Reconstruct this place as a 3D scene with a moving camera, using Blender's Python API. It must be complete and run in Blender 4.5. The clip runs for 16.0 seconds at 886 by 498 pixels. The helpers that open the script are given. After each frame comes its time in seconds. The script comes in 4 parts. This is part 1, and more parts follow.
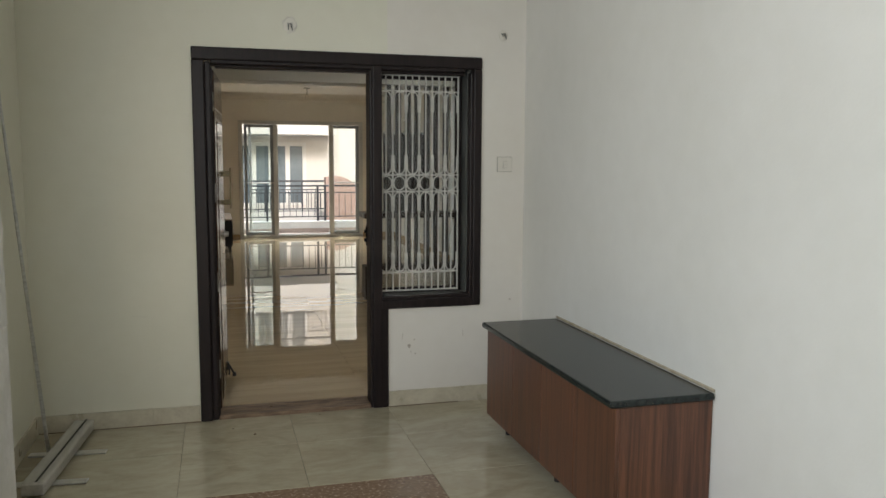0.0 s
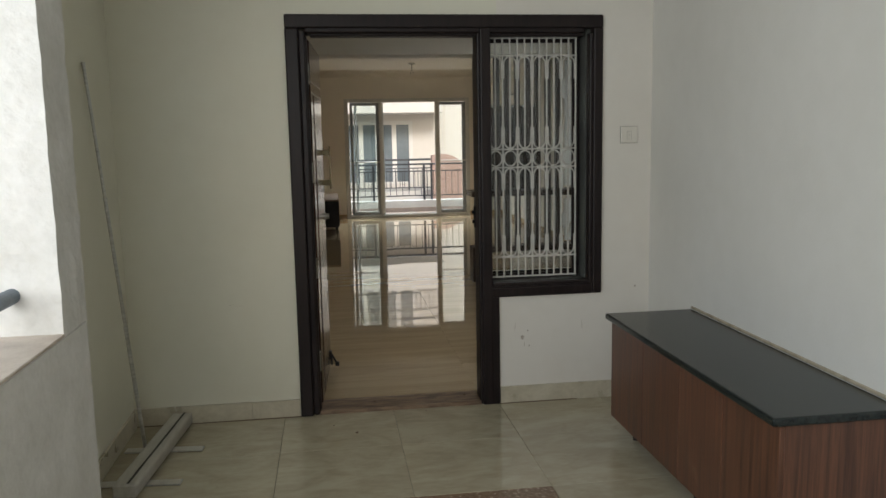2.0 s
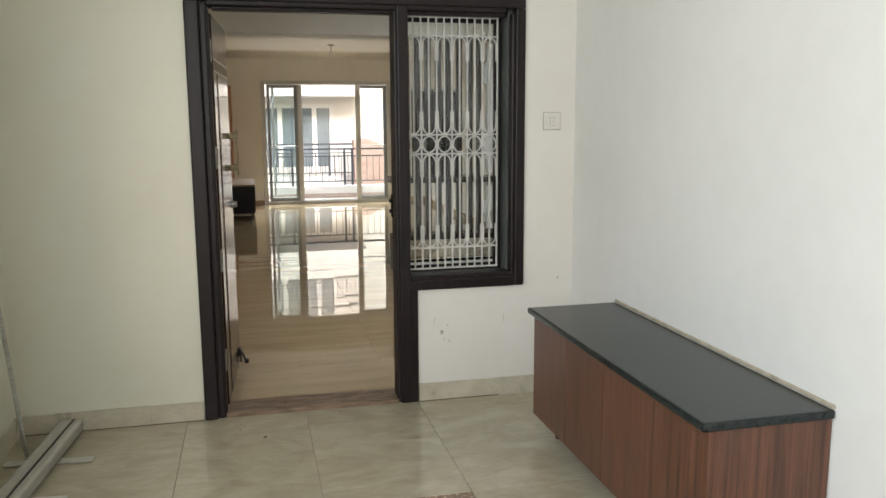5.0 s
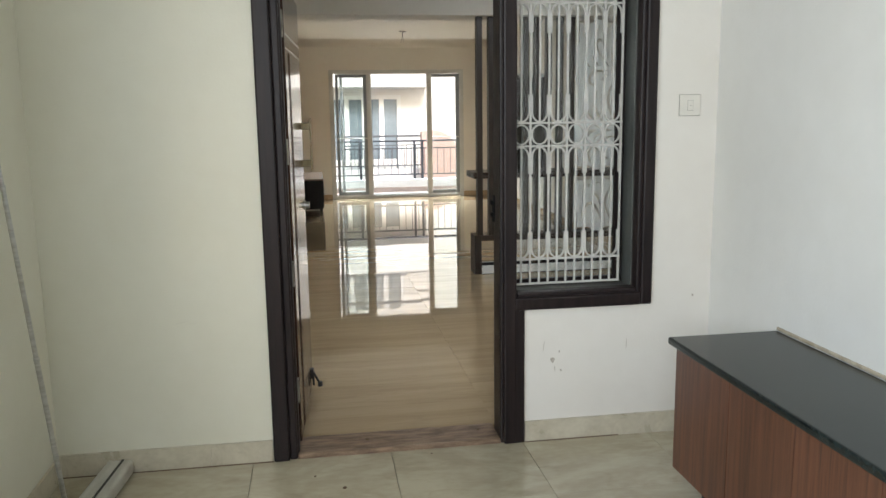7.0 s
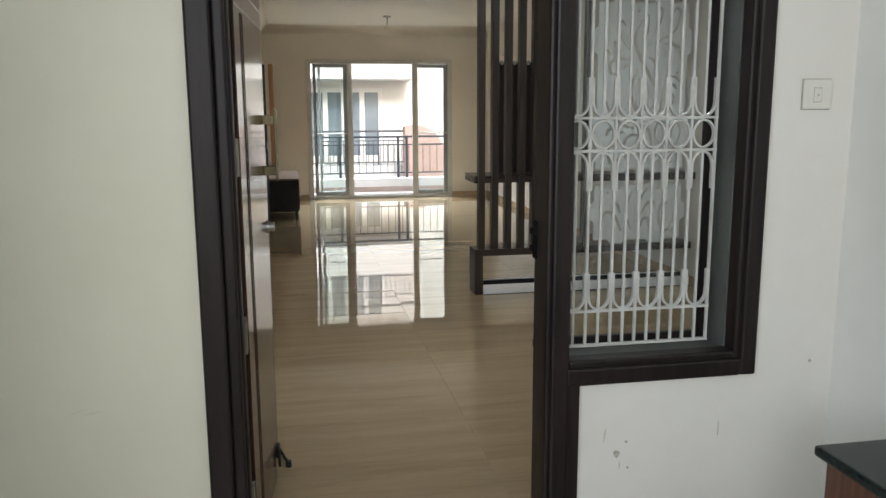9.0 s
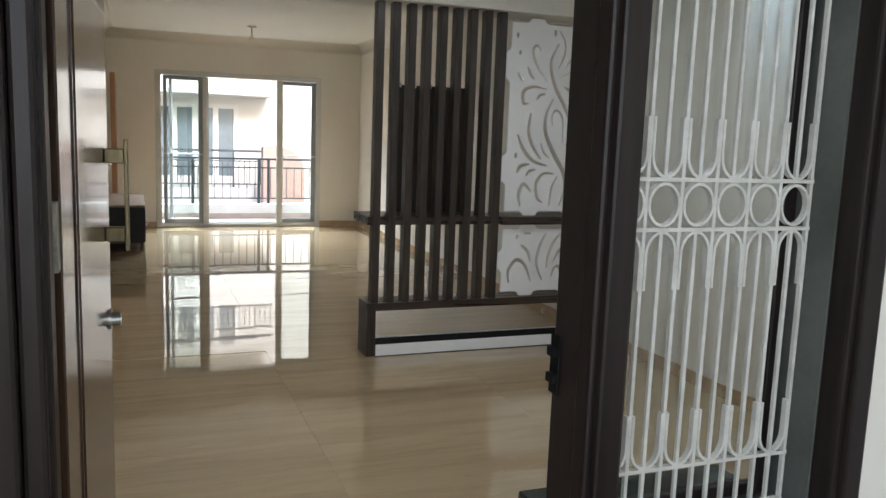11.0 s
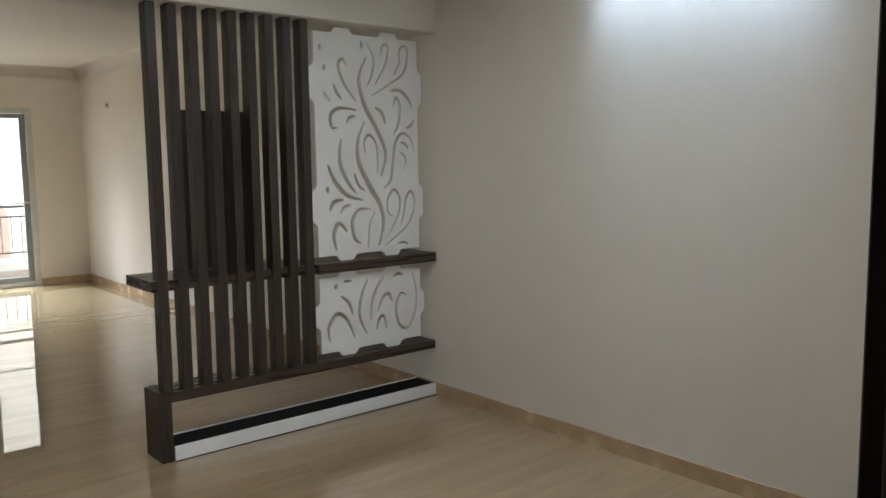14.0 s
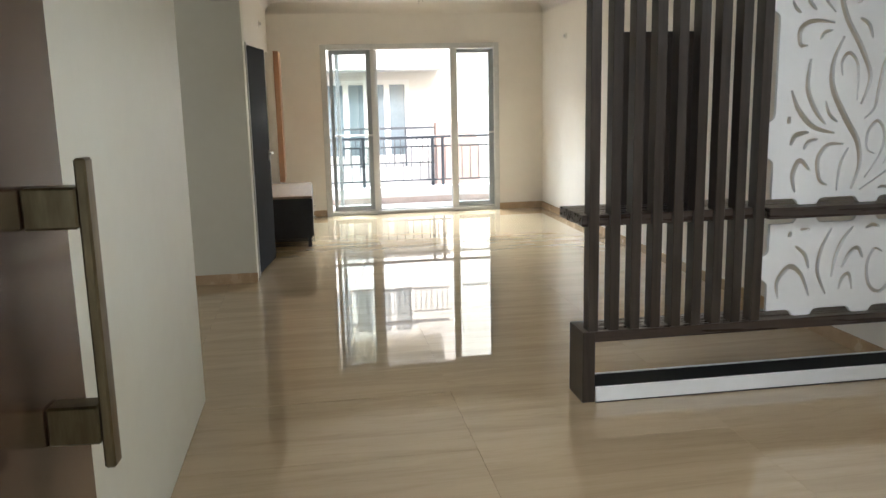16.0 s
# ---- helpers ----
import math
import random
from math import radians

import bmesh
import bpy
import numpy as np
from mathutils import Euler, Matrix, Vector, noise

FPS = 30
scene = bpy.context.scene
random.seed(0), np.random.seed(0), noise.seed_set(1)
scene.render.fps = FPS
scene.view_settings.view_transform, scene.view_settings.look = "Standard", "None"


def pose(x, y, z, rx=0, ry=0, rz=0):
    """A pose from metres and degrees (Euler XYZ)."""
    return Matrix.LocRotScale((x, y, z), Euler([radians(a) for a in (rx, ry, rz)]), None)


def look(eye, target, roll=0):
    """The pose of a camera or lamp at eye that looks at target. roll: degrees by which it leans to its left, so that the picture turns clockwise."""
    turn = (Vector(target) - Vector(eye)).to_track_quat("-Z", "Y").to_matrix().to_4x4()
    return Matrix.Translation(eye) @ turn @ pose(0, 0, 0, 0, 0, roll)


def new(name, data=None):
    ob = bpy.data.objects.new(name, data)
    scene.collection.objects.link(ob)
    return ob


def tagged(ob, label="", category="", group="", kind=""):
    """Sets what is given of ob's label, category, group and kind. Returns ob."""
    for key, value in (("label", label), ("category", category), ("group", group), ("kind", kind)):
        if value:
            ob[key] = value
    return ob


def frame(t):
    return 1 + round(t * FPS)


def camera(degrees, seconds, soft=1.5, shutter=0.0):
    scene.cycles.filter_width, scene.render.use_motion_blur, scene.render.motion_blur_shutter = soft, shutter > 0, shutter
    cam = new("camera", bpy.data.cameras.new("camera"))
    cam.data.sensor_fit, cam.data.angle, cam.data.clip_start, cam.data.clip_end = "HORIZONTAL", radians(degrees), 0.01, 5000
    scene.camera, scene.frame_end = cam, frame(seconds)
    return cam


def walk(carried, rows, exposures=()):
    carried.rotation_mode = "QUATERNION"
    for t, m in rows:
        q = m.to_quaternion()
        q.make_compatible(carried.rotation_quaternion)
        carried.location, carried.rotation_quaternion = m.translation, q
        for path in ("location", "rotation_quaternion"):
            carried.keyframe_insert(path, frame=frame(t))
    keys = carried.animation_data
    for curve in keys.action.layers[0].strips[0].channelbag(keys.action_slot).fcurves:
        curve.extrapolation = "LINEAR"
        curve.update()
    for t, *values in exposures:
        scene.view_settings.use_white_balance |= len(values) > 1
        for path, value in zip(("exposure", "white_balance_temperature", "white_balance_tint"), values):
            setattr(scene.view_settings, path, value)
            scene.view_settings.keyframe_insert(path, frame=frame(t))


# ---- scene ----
cam = camera(57.7, 16.0, soft=1.5)
PATH = [
    (0, (0.129, -4.892, 1.573), (0.665, -2.978, 1.349), 0.3),
    (0.5, (0.179, -4.825, 1.549), (0.634, -2.894, 1.296), 0.1),
    (1, (0.184, -4.651, 1.558), (0.601, -2.712, 1.3), -0.4),
    (1.5, (0.178, -4.521, 1.547), (0.532, -2.571, 1.274), -1.2),
    (2, (0.204, -4.438, 1.549), (0.478, -2.476, 1.271), -1.1),
    (2.5, (0.265, -4.376, 1.556), (0.586, -2.422, 1.28), -0.1),
    (3, (0.296, -4.369, 1.544), (0.741, -2.442, 1.25), 0.4),
    (5.5, (0.268, -4.06, 1.545), (0.721, -2.138, 1.224), -0.5),
    (6, (0.241, -3.842, 1.54), (0.58, -1.899, 1.212), -0.4),
    (6.5, (0.197, -3.648, 1.53), (0.524, -1.704, 1.192), -0.5),
    (7, (0.229, -3.455, 1.52), (0.536, -1.507, 1.185), -0.8),
    (7.5, (0.298, -3.204, 1.53), (0.583, -1.253, 1.193), -0.9),
    (8, (0.3, -2.912, 1.501), (0.593, -0.963, 1.16), -0.6),
    (10.5, (0.228, -1.521, 1.527), (0.819, 0.358, 1.198), 1.2),
    (11, (0.232, -1.275, 1.547), (0.945, 0.567, 1.258), 2.1),
    (11.5, (0.15, -1.018, 1.563), (1.033, 0.743, 1.269), 1.3),
    (12, (0.147, -0.815, 1.56), (1.143, 0.887, 1.267), 0.6),
    (12.5, (0.172, -0.592, 1.569), (1.205, 1.096, 1.311), 0.7),
    (13, (0.18, -0.41, 1.56), (1.31, 1.216, 1.329), -0.4),
    (13.5, (0.168, -0.248, 1.567), (1.414, 1.291, 1.345), -1.0),
    (14, (0.184, -0.166, 1.57), (1.468, 1.34, 1.349), -0.7),
    (14.5, (0.214, -0.133, 1.56), (1.392, 1.46, 1.336), -0.9),
    (15, (0.334, -0.066, 1.564), (1.184, 1.731, 1.343), -1.3),
    (15.5, (0.42, 0.021, 1.556), (0.874, 1.947, 1.265), -1.4),
    (16, (0.41, 0.145, 1.542), (0.711, 2.088, 1.175), -1.3),
]
EXPOSE = [(0.0, -0.13, 6500, 10), (0.5, -0.32, 6500, 10), (1.0, -0.37, 6500, 10), (1.5, -0.3, 6500, 10), (2.5, -0.47, 6500, 10), (3.0, -0.1, 6500, 11), (5.5, 0.58, 6450, 11), (6.0, 0.6, 6300, 10), (7.0, 0.72, 6150, 10),
          (8.0, 0.66, 6080, 10), (10.5, 0.22, 6000, 10), (11.0, 0.71, 5920, 10), (11.5, 0.96, 5960, 10), (12.5, 0.93, 6020, 10), (14.0, 0.72, 6080, 11), (15.5, 0.78, 5950, 10), (16.0, 1.26, 5920, 10)]
walk(cam, [(t, look(eye, target, roll)) for t, eye, target, roll in PATH], EXPOSE)

# ---- world, sun, daylight at the openings and added fill lamps ----
world = bpy.data.worlds.new("world")
world.use_nodes = True
scene.world = world
sky = world.node_tree.nodes.new("ShaderNodeTexSky")
sky.sky_type, sky.sun_disc = "NISHITA", False
sky.sun_elevation, sky.sun_rotation = radians(24), radians(176)
sky.dust_density = 3.0
world.node_tree.links.new(sky.outputs[0], world.node_tree.nodes["Background"].inputs[0])
world.node_tree.nodes["Background"].inputs[1].default_value = 0.15

sun = new("sun", bpy.data.lights.new("sun", "SUN"))
sun.data.energy, sun.data.angle, sun.data.color = 2.7, radians(14), (1.0, 0.97, 0.93)
sun.matrix_world = look((0.56, -8, 3.57), (0, 0, 0))


def area_lamp(name, eye, target, wide, high, watts, color):
    """An area lamp: skylight at an opening, hall light, or added fill."""
    lamp = new(name, bpy.data.lights.new(name, "AREA"))
    lamp.data.shape, lamp.data.size, lamp.data.size_y = "RECTANGLE", wide, high
    lamp.data.energy, lamp.data.color = watts, color
    lamp.matrix_world = look(eye, target)
    return lamp


area_lamp("balcony_skylight", (1.75, 14.6, 4.75), (1.75, 9.5, 0.9), 4.5, 2.0, 1000, (0.87, 0.95, 1.0))
area_lamp("porch_skylight", (-1.15, -4.0, 1.9), (1.4, -2.2, 1.2), 4.4, 1.7, 106, (0.92, 0.97, 1.0))
# unseen fill added for the dining side, which has no window here
area_lamp("dining_fill", (-3.45, 5.75, 1.5), (1.0, 5.75, 1.2), 2.0, 1.6, 8, (0.95, 0.98, 1.0))


# unseen mid-ceiling LED panel added to brighten the hall; cool strip grazing long wall
area_lamp("hall_fill", (1.85, 2.03, 2.745), (1.85, 2.03, 0.0), 0.5, 1.0, 6.5, (1.0, 0.98, 0.93))
strip_led = area_lamp("strip_led", (3.45, 1.93, 2.742), (3.56, 1.93, 2.34), 1.22, 0.05, 1.75, (0.60, 0.81, 1.0))
strip_led.data.spread = radians(38)


# ---- materials ----
def material(name, color, dark=None, rough=0.5, metal=0.0, scale=6.0, stretch=(1, 1, 1), mix=0.5, bump=0.0, bump_scale=40.0, rough_vary=0.1,
             coat=0.0, waves=0.0, tint=0.0, specular=0.5, bump_detail=5.0, veins=0.0, coat_rough=0.015):
    """Two scales of noise between dark and color, fine relief, uneven gloss; tint varies piece by piece."""
    m = bpy.data.materials.new(name)
    m.use_nodes = True
    t = m.node_tree
    b = t.nodes["Principled BSDF"]
    coord = t.nodes.new("ShaderNodeTexCoord")
    mapping = t.nodes.new("ShaderNodeMapping")
    mapping.inputs["Scale"].default_value = stretch
    t.links.new(coord.outputs["Object"], mapping.inputs["Vector"])
    if tint:
        piece = t.nodes.new("ShaderNodeObjectInfo")
        shift = t.nodes.new("ShaderNodeMath")
        shift.operation = "MULTIPLY"
        shift.inputs[1].default_value = 37.0
        t.links.new(piece.outputs["Random"], shift.inputs[0])
        t.links.new(shift.outputs[0], mapping.inputs["Location"])
    big = t.nodes.new("ShaderNodeTexNoise")
    big.inputs["Scale"].default_value, big.inputs["Detail"].default_value, big.inputs["Distortion"].default_value = scale, 6.0, waves
    t.links.new(mapping.outputs[0], big.inputs["Vector"])
    small = t.nodes.new("ShaderNodeTexNoise")
    small.inputs["Scale"].default_value, small.inputs["Detail"].default_value = scale * 9, 4.0
    t.links.new(mapping.outputs[0], small.inputs["Vector"])
    blend = t.nodes.new("ShaderNodeMath")
    blend.operation = "MULTIPLY_ADD"
    blend.inputs[1].default_value = 0.35
    t.links.new(small.outputs["Fac"], blend.inputs[0])
    t.links.new(big.outputs["Fac"], blend.inputs[2])
    ramp = t.nodes.new("ShaderNodeValToRGB")
    ramp.color_ramp.elements[0].position, ramp.color_ramp.elements[1].position = 0.675 - 0.35 * mix, 0.675 + 0.35 * mix
    ramp.color_ramp.elements[0].color = (*(dark or [c * 0.85 for c in color]), 1)
    ramp.color_ramp.elements[1].color = (*color, 1)
    t.links.new(blend.outputs[0], ramp.inputs[0])
    last = ramp.outputs[0]
    if veins:
        # thin dark veins where a warped noise crosses its middle
        warp = t.nodes.new("ShaderNodeTexNoise")
        warp.inputs["Scale"].default_value, warp.inputs["Detail"].default_value, warp.inputs["Distortion"].default_value = scale * 0.8, 5.0, 0.9
        t.links.new(mapping.outputs[0], warp.inputs["Vector"])
        line = t.nodes.new("ShaderNodeValToRGB")
        line.color_ramp.elements[0].position, line.color_ramp.elements[1].position = 0.47, 0.53
        line.color_ramp.elements[0].color = line.color_ramp.elements[1].color = (1, 1, 1, 1)
        mid = line.color_ramp.elements.new(0.5)
        mid.color = (1 - veins, 1 - veins * 1.1, 1 - veins * 1.25, 1)
        t.links.new(warp.outputs["Fac"], line.inputs[0])
        times = t.nodes.new("ShaderNodeMix")
        times.data_type, times.blend_type = "RGBA", "MULTIPLY"
        times.inputs["Factor"].default_value = 1.0
        t.links.new(last, times.inputs[6])
        t.links.new(line.outputs[0], times.inputs[7])
        last = times.outputs[2]
    if tint:
        info = t.nodes.new("ShaderNodeObjectInfo")
        hsv = t.nodes.new("ShaderNodeHueSaturation")
        span = t.nodes.new("ShaderNodeMapRange")
        span.inputs["To Min"].default_value, span.inputs["To Max"].default_value = 1 - tint, 1 + tint
        t.links.new(info.outputs["Random"], span.inputs["Value"])
        t.links.new(span.outputs[0], hsv.inputs["Value"])
        t.links.new(last, hsv.inputs["Color"])
        last = hsv.outputs[0]
    t.links.new(last, b.inputs["Base Color"])
    b.inputs["Metallic"].default_value = metal
    b.inputs["Specular IOR Level"].default_value = specular
    b.inputs["Coat Weight"].default_value = coat
    b.inputs["Coat Roughness"].default_value = coat_rough
    gloss = t.nodes.new("ShaderNodeMapRange")
    gloss.inputs["To Min"].default_value, gloss.inputs["To Max"].default_value = max(0.0, rough - rough_vary), rough + rough_vary
    t.links.new(big.outputs["Fac"], gloss.inputs["Value"])
    t.links.new(gloss.outputs[0], b.inputs["Roughness"])
    if bump:
        grain = t.nodes.new("ShaderNodeTexNoise")
        grain.inputs["Scale"].default_value, grain.inputs["Detail"].default_value = bump_scale, bump_detail
        t.links.new(mapping.outputs[0], grain.inputs["Vector"])
        relief = t.nodes.new("ShaderNodeBump")
        relief.inputs["Strength"].default_value, relief.inputs["Distance"].default_value = bump, 0.01
        t.links.new(grain.outputs["Fac"], relief.inputs["Height"])
        t.links.new(relief.outputs[0], b.inputs["Normal"])
    return m


def glass(name, tint=(0.9, 0.95, 0.94), rough=0.0):
    m = bpy.data.materials.new(name)
    m.use_nodes = True
    b = m.node_tree.nodes["Principled BSDF"]
    b.inputs["Base Color"].default_value = (*tint, 1)
    b.inputs["Transmission Weight"].default_value, b.inputs["Roughness"].default_value, b.inputs["IOR"].default_value = 1.0, rough, 1.45
    return m


IVORY = material("ivory_paint", (0.725, 0.71, 0.60), (0.685, 0.665, 0.55), rough=0.5, scale=1.2, bump=0.06, bump_scale=70)
WHITE = material("white_wall_paint", (0.73, 0.72, 0.68), (0.68, 0.67, 0.625), rough=0.5, scale=1.1, bump=0.06, bump_scale=70)
CREAM = material("cream_paint", (0.75, 0.70, 0.62), (0.71, 0.655, 0.575), rough=0.38, scale=1.0, bump=0.04, bump_scale=60)
ROUGH_PLASTER = material("rough_white_plaster", (0.78, 0.77, 0.74), (0.66, 0.65, 0.61), rough=0.75, scale=5, bump=1.0, bump_scale=16)
WARM_WHITE = material("warm_white_wall", (0.745, 0.715, 0.655), (0.70, 0.665, 0.60), rough=0.5, scale=1.3, bump=0.06, bump_scale=70)
SEAM = material("seam_shadow_and_dot", (0.40, 0.38, 0.33), rough=0.6, scale=20)
CEILING = material("ceiling_paint", (0.78, 0.75, 0.69), (0.75, 0.72, 0.65), rough=0.6, scale=1.0, bump=0.03)
MARBLE = material("polished_tan_marble", (0.480, 0.360, 0.218), (0.412, 0.305, 0.180), rough=0.01, rough_vary=0.008, scale=2.4, stretch=(0.35, 3.4, 1), mix=0.42,
                  bump=0.02, bump_scale=1.6, bump_detail=1.0, waves=0.7, tint=0.02, specular=1.0, veins=0.06, coat=0.3)
PORCH_TILE = material("beige_vitrified_tile", (0.475, 0.43, 0.315), (0.385, 0.34, 0.245), rough=0.11, rough_vary=0.05, scale=2.4, stretch=(1.0, 1.9, 1), mix=0.42, waves=1.6,
                      bump=0.01, bump_scale=9, tint=0.045, veins=0.06)
MARBLE_BED = material("marble_joint", (0.45, 0.34, 0.21), rough=0.3, scale=20)
GROUT = material("grout", (0.46, 0.42, 0.325), rough=0.8, scale=20)
GRANITE = material("brown_granite", (0.30, 0.205, 0.135), (0.17, 0.11, 0.07), rough=0.25, scale=55, mix=0.5, bump=0.05)
SKIRT = material("tan_skirting", (0.50, 0.36, 0.22), (0.42, 0.29, 0.17), rough=0.25, scale=6, stretch=(2, 1, 1), tint=0.05)
SKIRT_GREY = material("grey_marble_skirting", (0.57, 0.525, 0.41), (0.46, 0.415, 0.315), rough=0.3, scale=6, mix=0.5, waves=1.0, veins=0.06, bump=0.03, bump_scale=20)
DARK_WOOD = material("dark_stained_wood", (0.021, 0.014, 0.0135), (0.011, 0.0075, 0.0075), rough=0.42, scale=5, stretch=(9, 9, 0.6), bump=0.05, bump_scale=60, specular=0.25)
LEAF_WOOD = material("polished_dark_door", (0.075, 0.040, 0.024), (0.035, 0.018, 0.012), rough=0.22, rough_vary=0.05, scale=4, stretch=(9, 7, 0.5), coat=0.3, coat_rough=0.07)
WENGE = material("wenge_laminate", (0.040, 0.029, 0.022), (0.022, 0.016, 0.012), rough=0.36, scale=5, stretch=(9, 9, 0.5), bump=0.02, bump_scale=50, tint=0.1)
WENGE_FLAT = material("wenge_laminate_level", (0.050, 0.034, 0.026), (0.022, 0.015, 0.012), rough=0.28, scale=5, stretch=(0.5, 9, 9), bump=0.05, bump_scale=50)
CABINET_WOOD = material("reddish_brown_laminate", (0.150, 0.063, 0.034), (0.062, 0.026, 0.016), rough=0.36, scale=4.0, stretch=(13, 13, 0.45), mix=0.5, bump=0.04, bump_scale=60, waves=0.5, tint=0.08)
BLACK_GRANITE = material("black_granite", (0.020, 0.027, 0.025), (0.008, 0.011, 0.011), specular=0.38, rough=0.22, rough_vary=0.05, scale=60, mix=0.4)
PANEL_WHITE = material("white_routed_board", (0.80, 0.80, 0.79), (0.76, 0.76, 0.74), rough=0.38, scale=3, bump=0.02)
GRILLE_WHITE = material("white_enamel_iron", (0.58, 0.57, 0.53), (0.43, 0.42, 0.385), rough=0.35, scale=14, bump=0.1, bump_scale=60)
REVEAL_GREY = material("grey_painted_reveal", (0.11, 0.115, 0.105), (0.07, 0.075, 0.068), rough=0.35, scale=5, bump=0.08)
STEEL = material("brushed_steel", (0.62, 0.62, 0.60), (0.45, 0.45, 0.43), rough=0.32, metal=1.0, scale=12, stretch=(1, 1, 8))
BRASS = material("antique_brass", (0.25, 0.205, 0.12), (0.15, 0.12, 0.07), rough=0.33, metal=1.0, scale=9, stretch=(4, 4, 0.6))
ALUMINIUM = material("anodised_aluminium", (0.62, 0.61, 0.58), (0.50, 0.49, 0.46), rough=0.42, metal=0.7, scale=7, stretch=(6, 1, 6))
WINDOW_GREY = material("grey_coated_aluminium", (0.60, 0.59, 0.56), (0.52, 0.51, 0.48), rough=0.4, scale=4)
SASH_GREY = material("dark_grey_sash", (0.30, 0.32, 0.33), (0.25, 0.27, 0.28), rough=0.4, scale=4)
# black iron, its colour lifted to blue-grey to carry the glare behind it
RAIL_BLACK = material("black_painted_iron", (0.065, 0.072, 0.085), (0.045, 0.05, 0.06), rough=0.45, scale=14, bump=0.1)
PLASTIC = material("ivory_plastic", (0.70, 0.67, 0.60), (0.66, 0.63, 0.56), rough=0.3, scale=8)
BLACK = material("black_rubber", (0.02, 0.02, 0.02), (0.012, 0.012, 0.012), rough=0.5, scale=14)
HINGE = material("dull_steel_hinge", (0.42, 0.40, 0.34), (0.20, 0.185, 0.16), rough=0.45, metal=0.6, scale=20)
SILL_STONE = material("pinkish_stone", (0.66, 0.585, 0.50), (0.52, 0.44, 0.37), rough=0.6, scale=9, bump=0.4, bump_scale=25)
DIRT = material("brown_dirt", (0.20, 0.14, 0.09), (0.12, 0.085, 0.055), rough=0.9, scale=30)
HOLE_DARK = material("bare_masonry", (0.52, 0.47, 0.40), (0.34, 0.30, 0.25), rough=0.9, scale=60, bump=0.5)
MATT_BLACK = material("matt_dark_laminate", (0.010, 0.010, 0.010), (0.006, 0.006, 0.006), rough=0.8, specular=0.1, scale=6, stretch=(6, 6, 0.6))
TEAK = material("orange_teak_veneer", (0.45, 0.235, 0.125), (0.36, 0.18, 0.09), rough=0.4, scale=5, stretch=(7, 7, 0.5))
GREY_LAMINATE = material("charcoal_laminate", (0.030, 0.031, 0.035), (0.020, 0.021, 0.024), rough=0.45, specular=0.3, scale=7)
TV_TOP = material("brown_laminate", (0.30, 0.215, 0.15), (0.23, 0.16, 0.11), specular=0.2, rough=0.5, scale=5, stretch=(7, 0.6, 7))
PINK_TILE = material("pink_terrace_tile", (0.53, 0.43, 0.38), (0.45, 0.36, 0.31), rough=0.5, scale=6)
FACADE = material("white_facade", (0.80, 0.79, 0.76), (0.72, 0.71, 0.68), rough=0.8, scale=0.6, bump=0.1, bump_scale=12)
BEIGE_FACADE = material("beige_facade", (0.74, 0.71, 0.66), (0.68, 0.65, 0.60), rough=0.8, scale=0.6, bump=0.1, bump_scale=12)
PINK_FACADE = material("terracotta_facade", (0.50, 0.36, 0.31), (0.44, 0.31, 0.265), rough=0.8, scale=1.2, bump=0.1)
BLUE_PIPE = material("blue_grey_pipe", (0.11, 0.15, 0.19), (0.08, 0.11, 0.14), rough=0.45, scale=9, bump=0.1)
GROUND = material("ground", (0.24, 0.22, 0.19), (0.17, 0.16, 0.14), rough=0.9, scale=0.3, bump=0.3)
DUSTY_WOOD = material("worn_timber_threshold", (0.29, 0.20, 0.13), (0.13, 0.083, 0.053), rough=0.6, scale=8, mix=0.4, stretch=(1.0, 5, 5), bump=0.3)
GLASS = glass("clear_glass")
# far panes: haze and glare are put into this lighter blue-grey
FAR_GLASS = material("hazed_far_glass", (0.20, 0.235, 0.26), (0.14, 0.17, 0.19), rough=0.08, scale=0.8)
LED_GLOW = bpy.data.materials.new("led_diffuser")
LED_GLOW.use_nodes = True
LED_GLOW.node_tree.nodes["Principled BSDF"].inputs["Emission Color"].default_value = (0.90, 0.96, 1.0, 1)
LED_GLOW.node_tree.nodes["Principled BSDF"].inputs["Emission Strength"].default_value = 4.0
WIRE = material("grey_wire", (0.2, 0.2, 0.19), rough=0.6, scale=20)

# ---- helpers for building ----
ORIGIN = {}


def box(bm, a, b, bevel=0.0, segments=1):
    """A block between two corners, its edges eased."""
    made = bmesh.ops.create_cube(bm, size=1)["verts"]
    for v in made:
        v.co = [a[i] + (b[i] - a[i]) * (v.co[i] + 0.5) for i in range(3)]
    if bevel:
        edges = list({e for v in made for e in v.link_edges})
        bmesh.ops.bevel(bm, geom=edges, offset=bevel, segments=segments, profile=0.5, affect="EDGES")
    return bm


def blocks(*pairs, bevel=0.0, segments=1):
    bm = bmesh.new()
    for a, b in pairs:
        box(bm, a, b, bevel, segments)
    return bm


def rod(bm, a, b, r, sides=10, r2=None):
    """A round bar from a to b."""
    a, b = Vector(a), Vector(b)
    made = bmesh.ops.create_cone(bm, cap_ends=True, segments=sides, radius1=r, radius2=r if r2 is None else r2, depth=(b - a).length)["verts"]
    turn = (b - a).to_track_quat("Z", "Y").to_matrix().to_4x4()
    bmesh.ops.transform(bm, matrix=Matrix.Translation((a + b) / 2) @ turn, verts=made)
    return bm


def rods(*items, sides=10):
    bm = bmesh.new()
    for a, b, r in items:
        rod(bm, a, b, r, sides)
    return bm


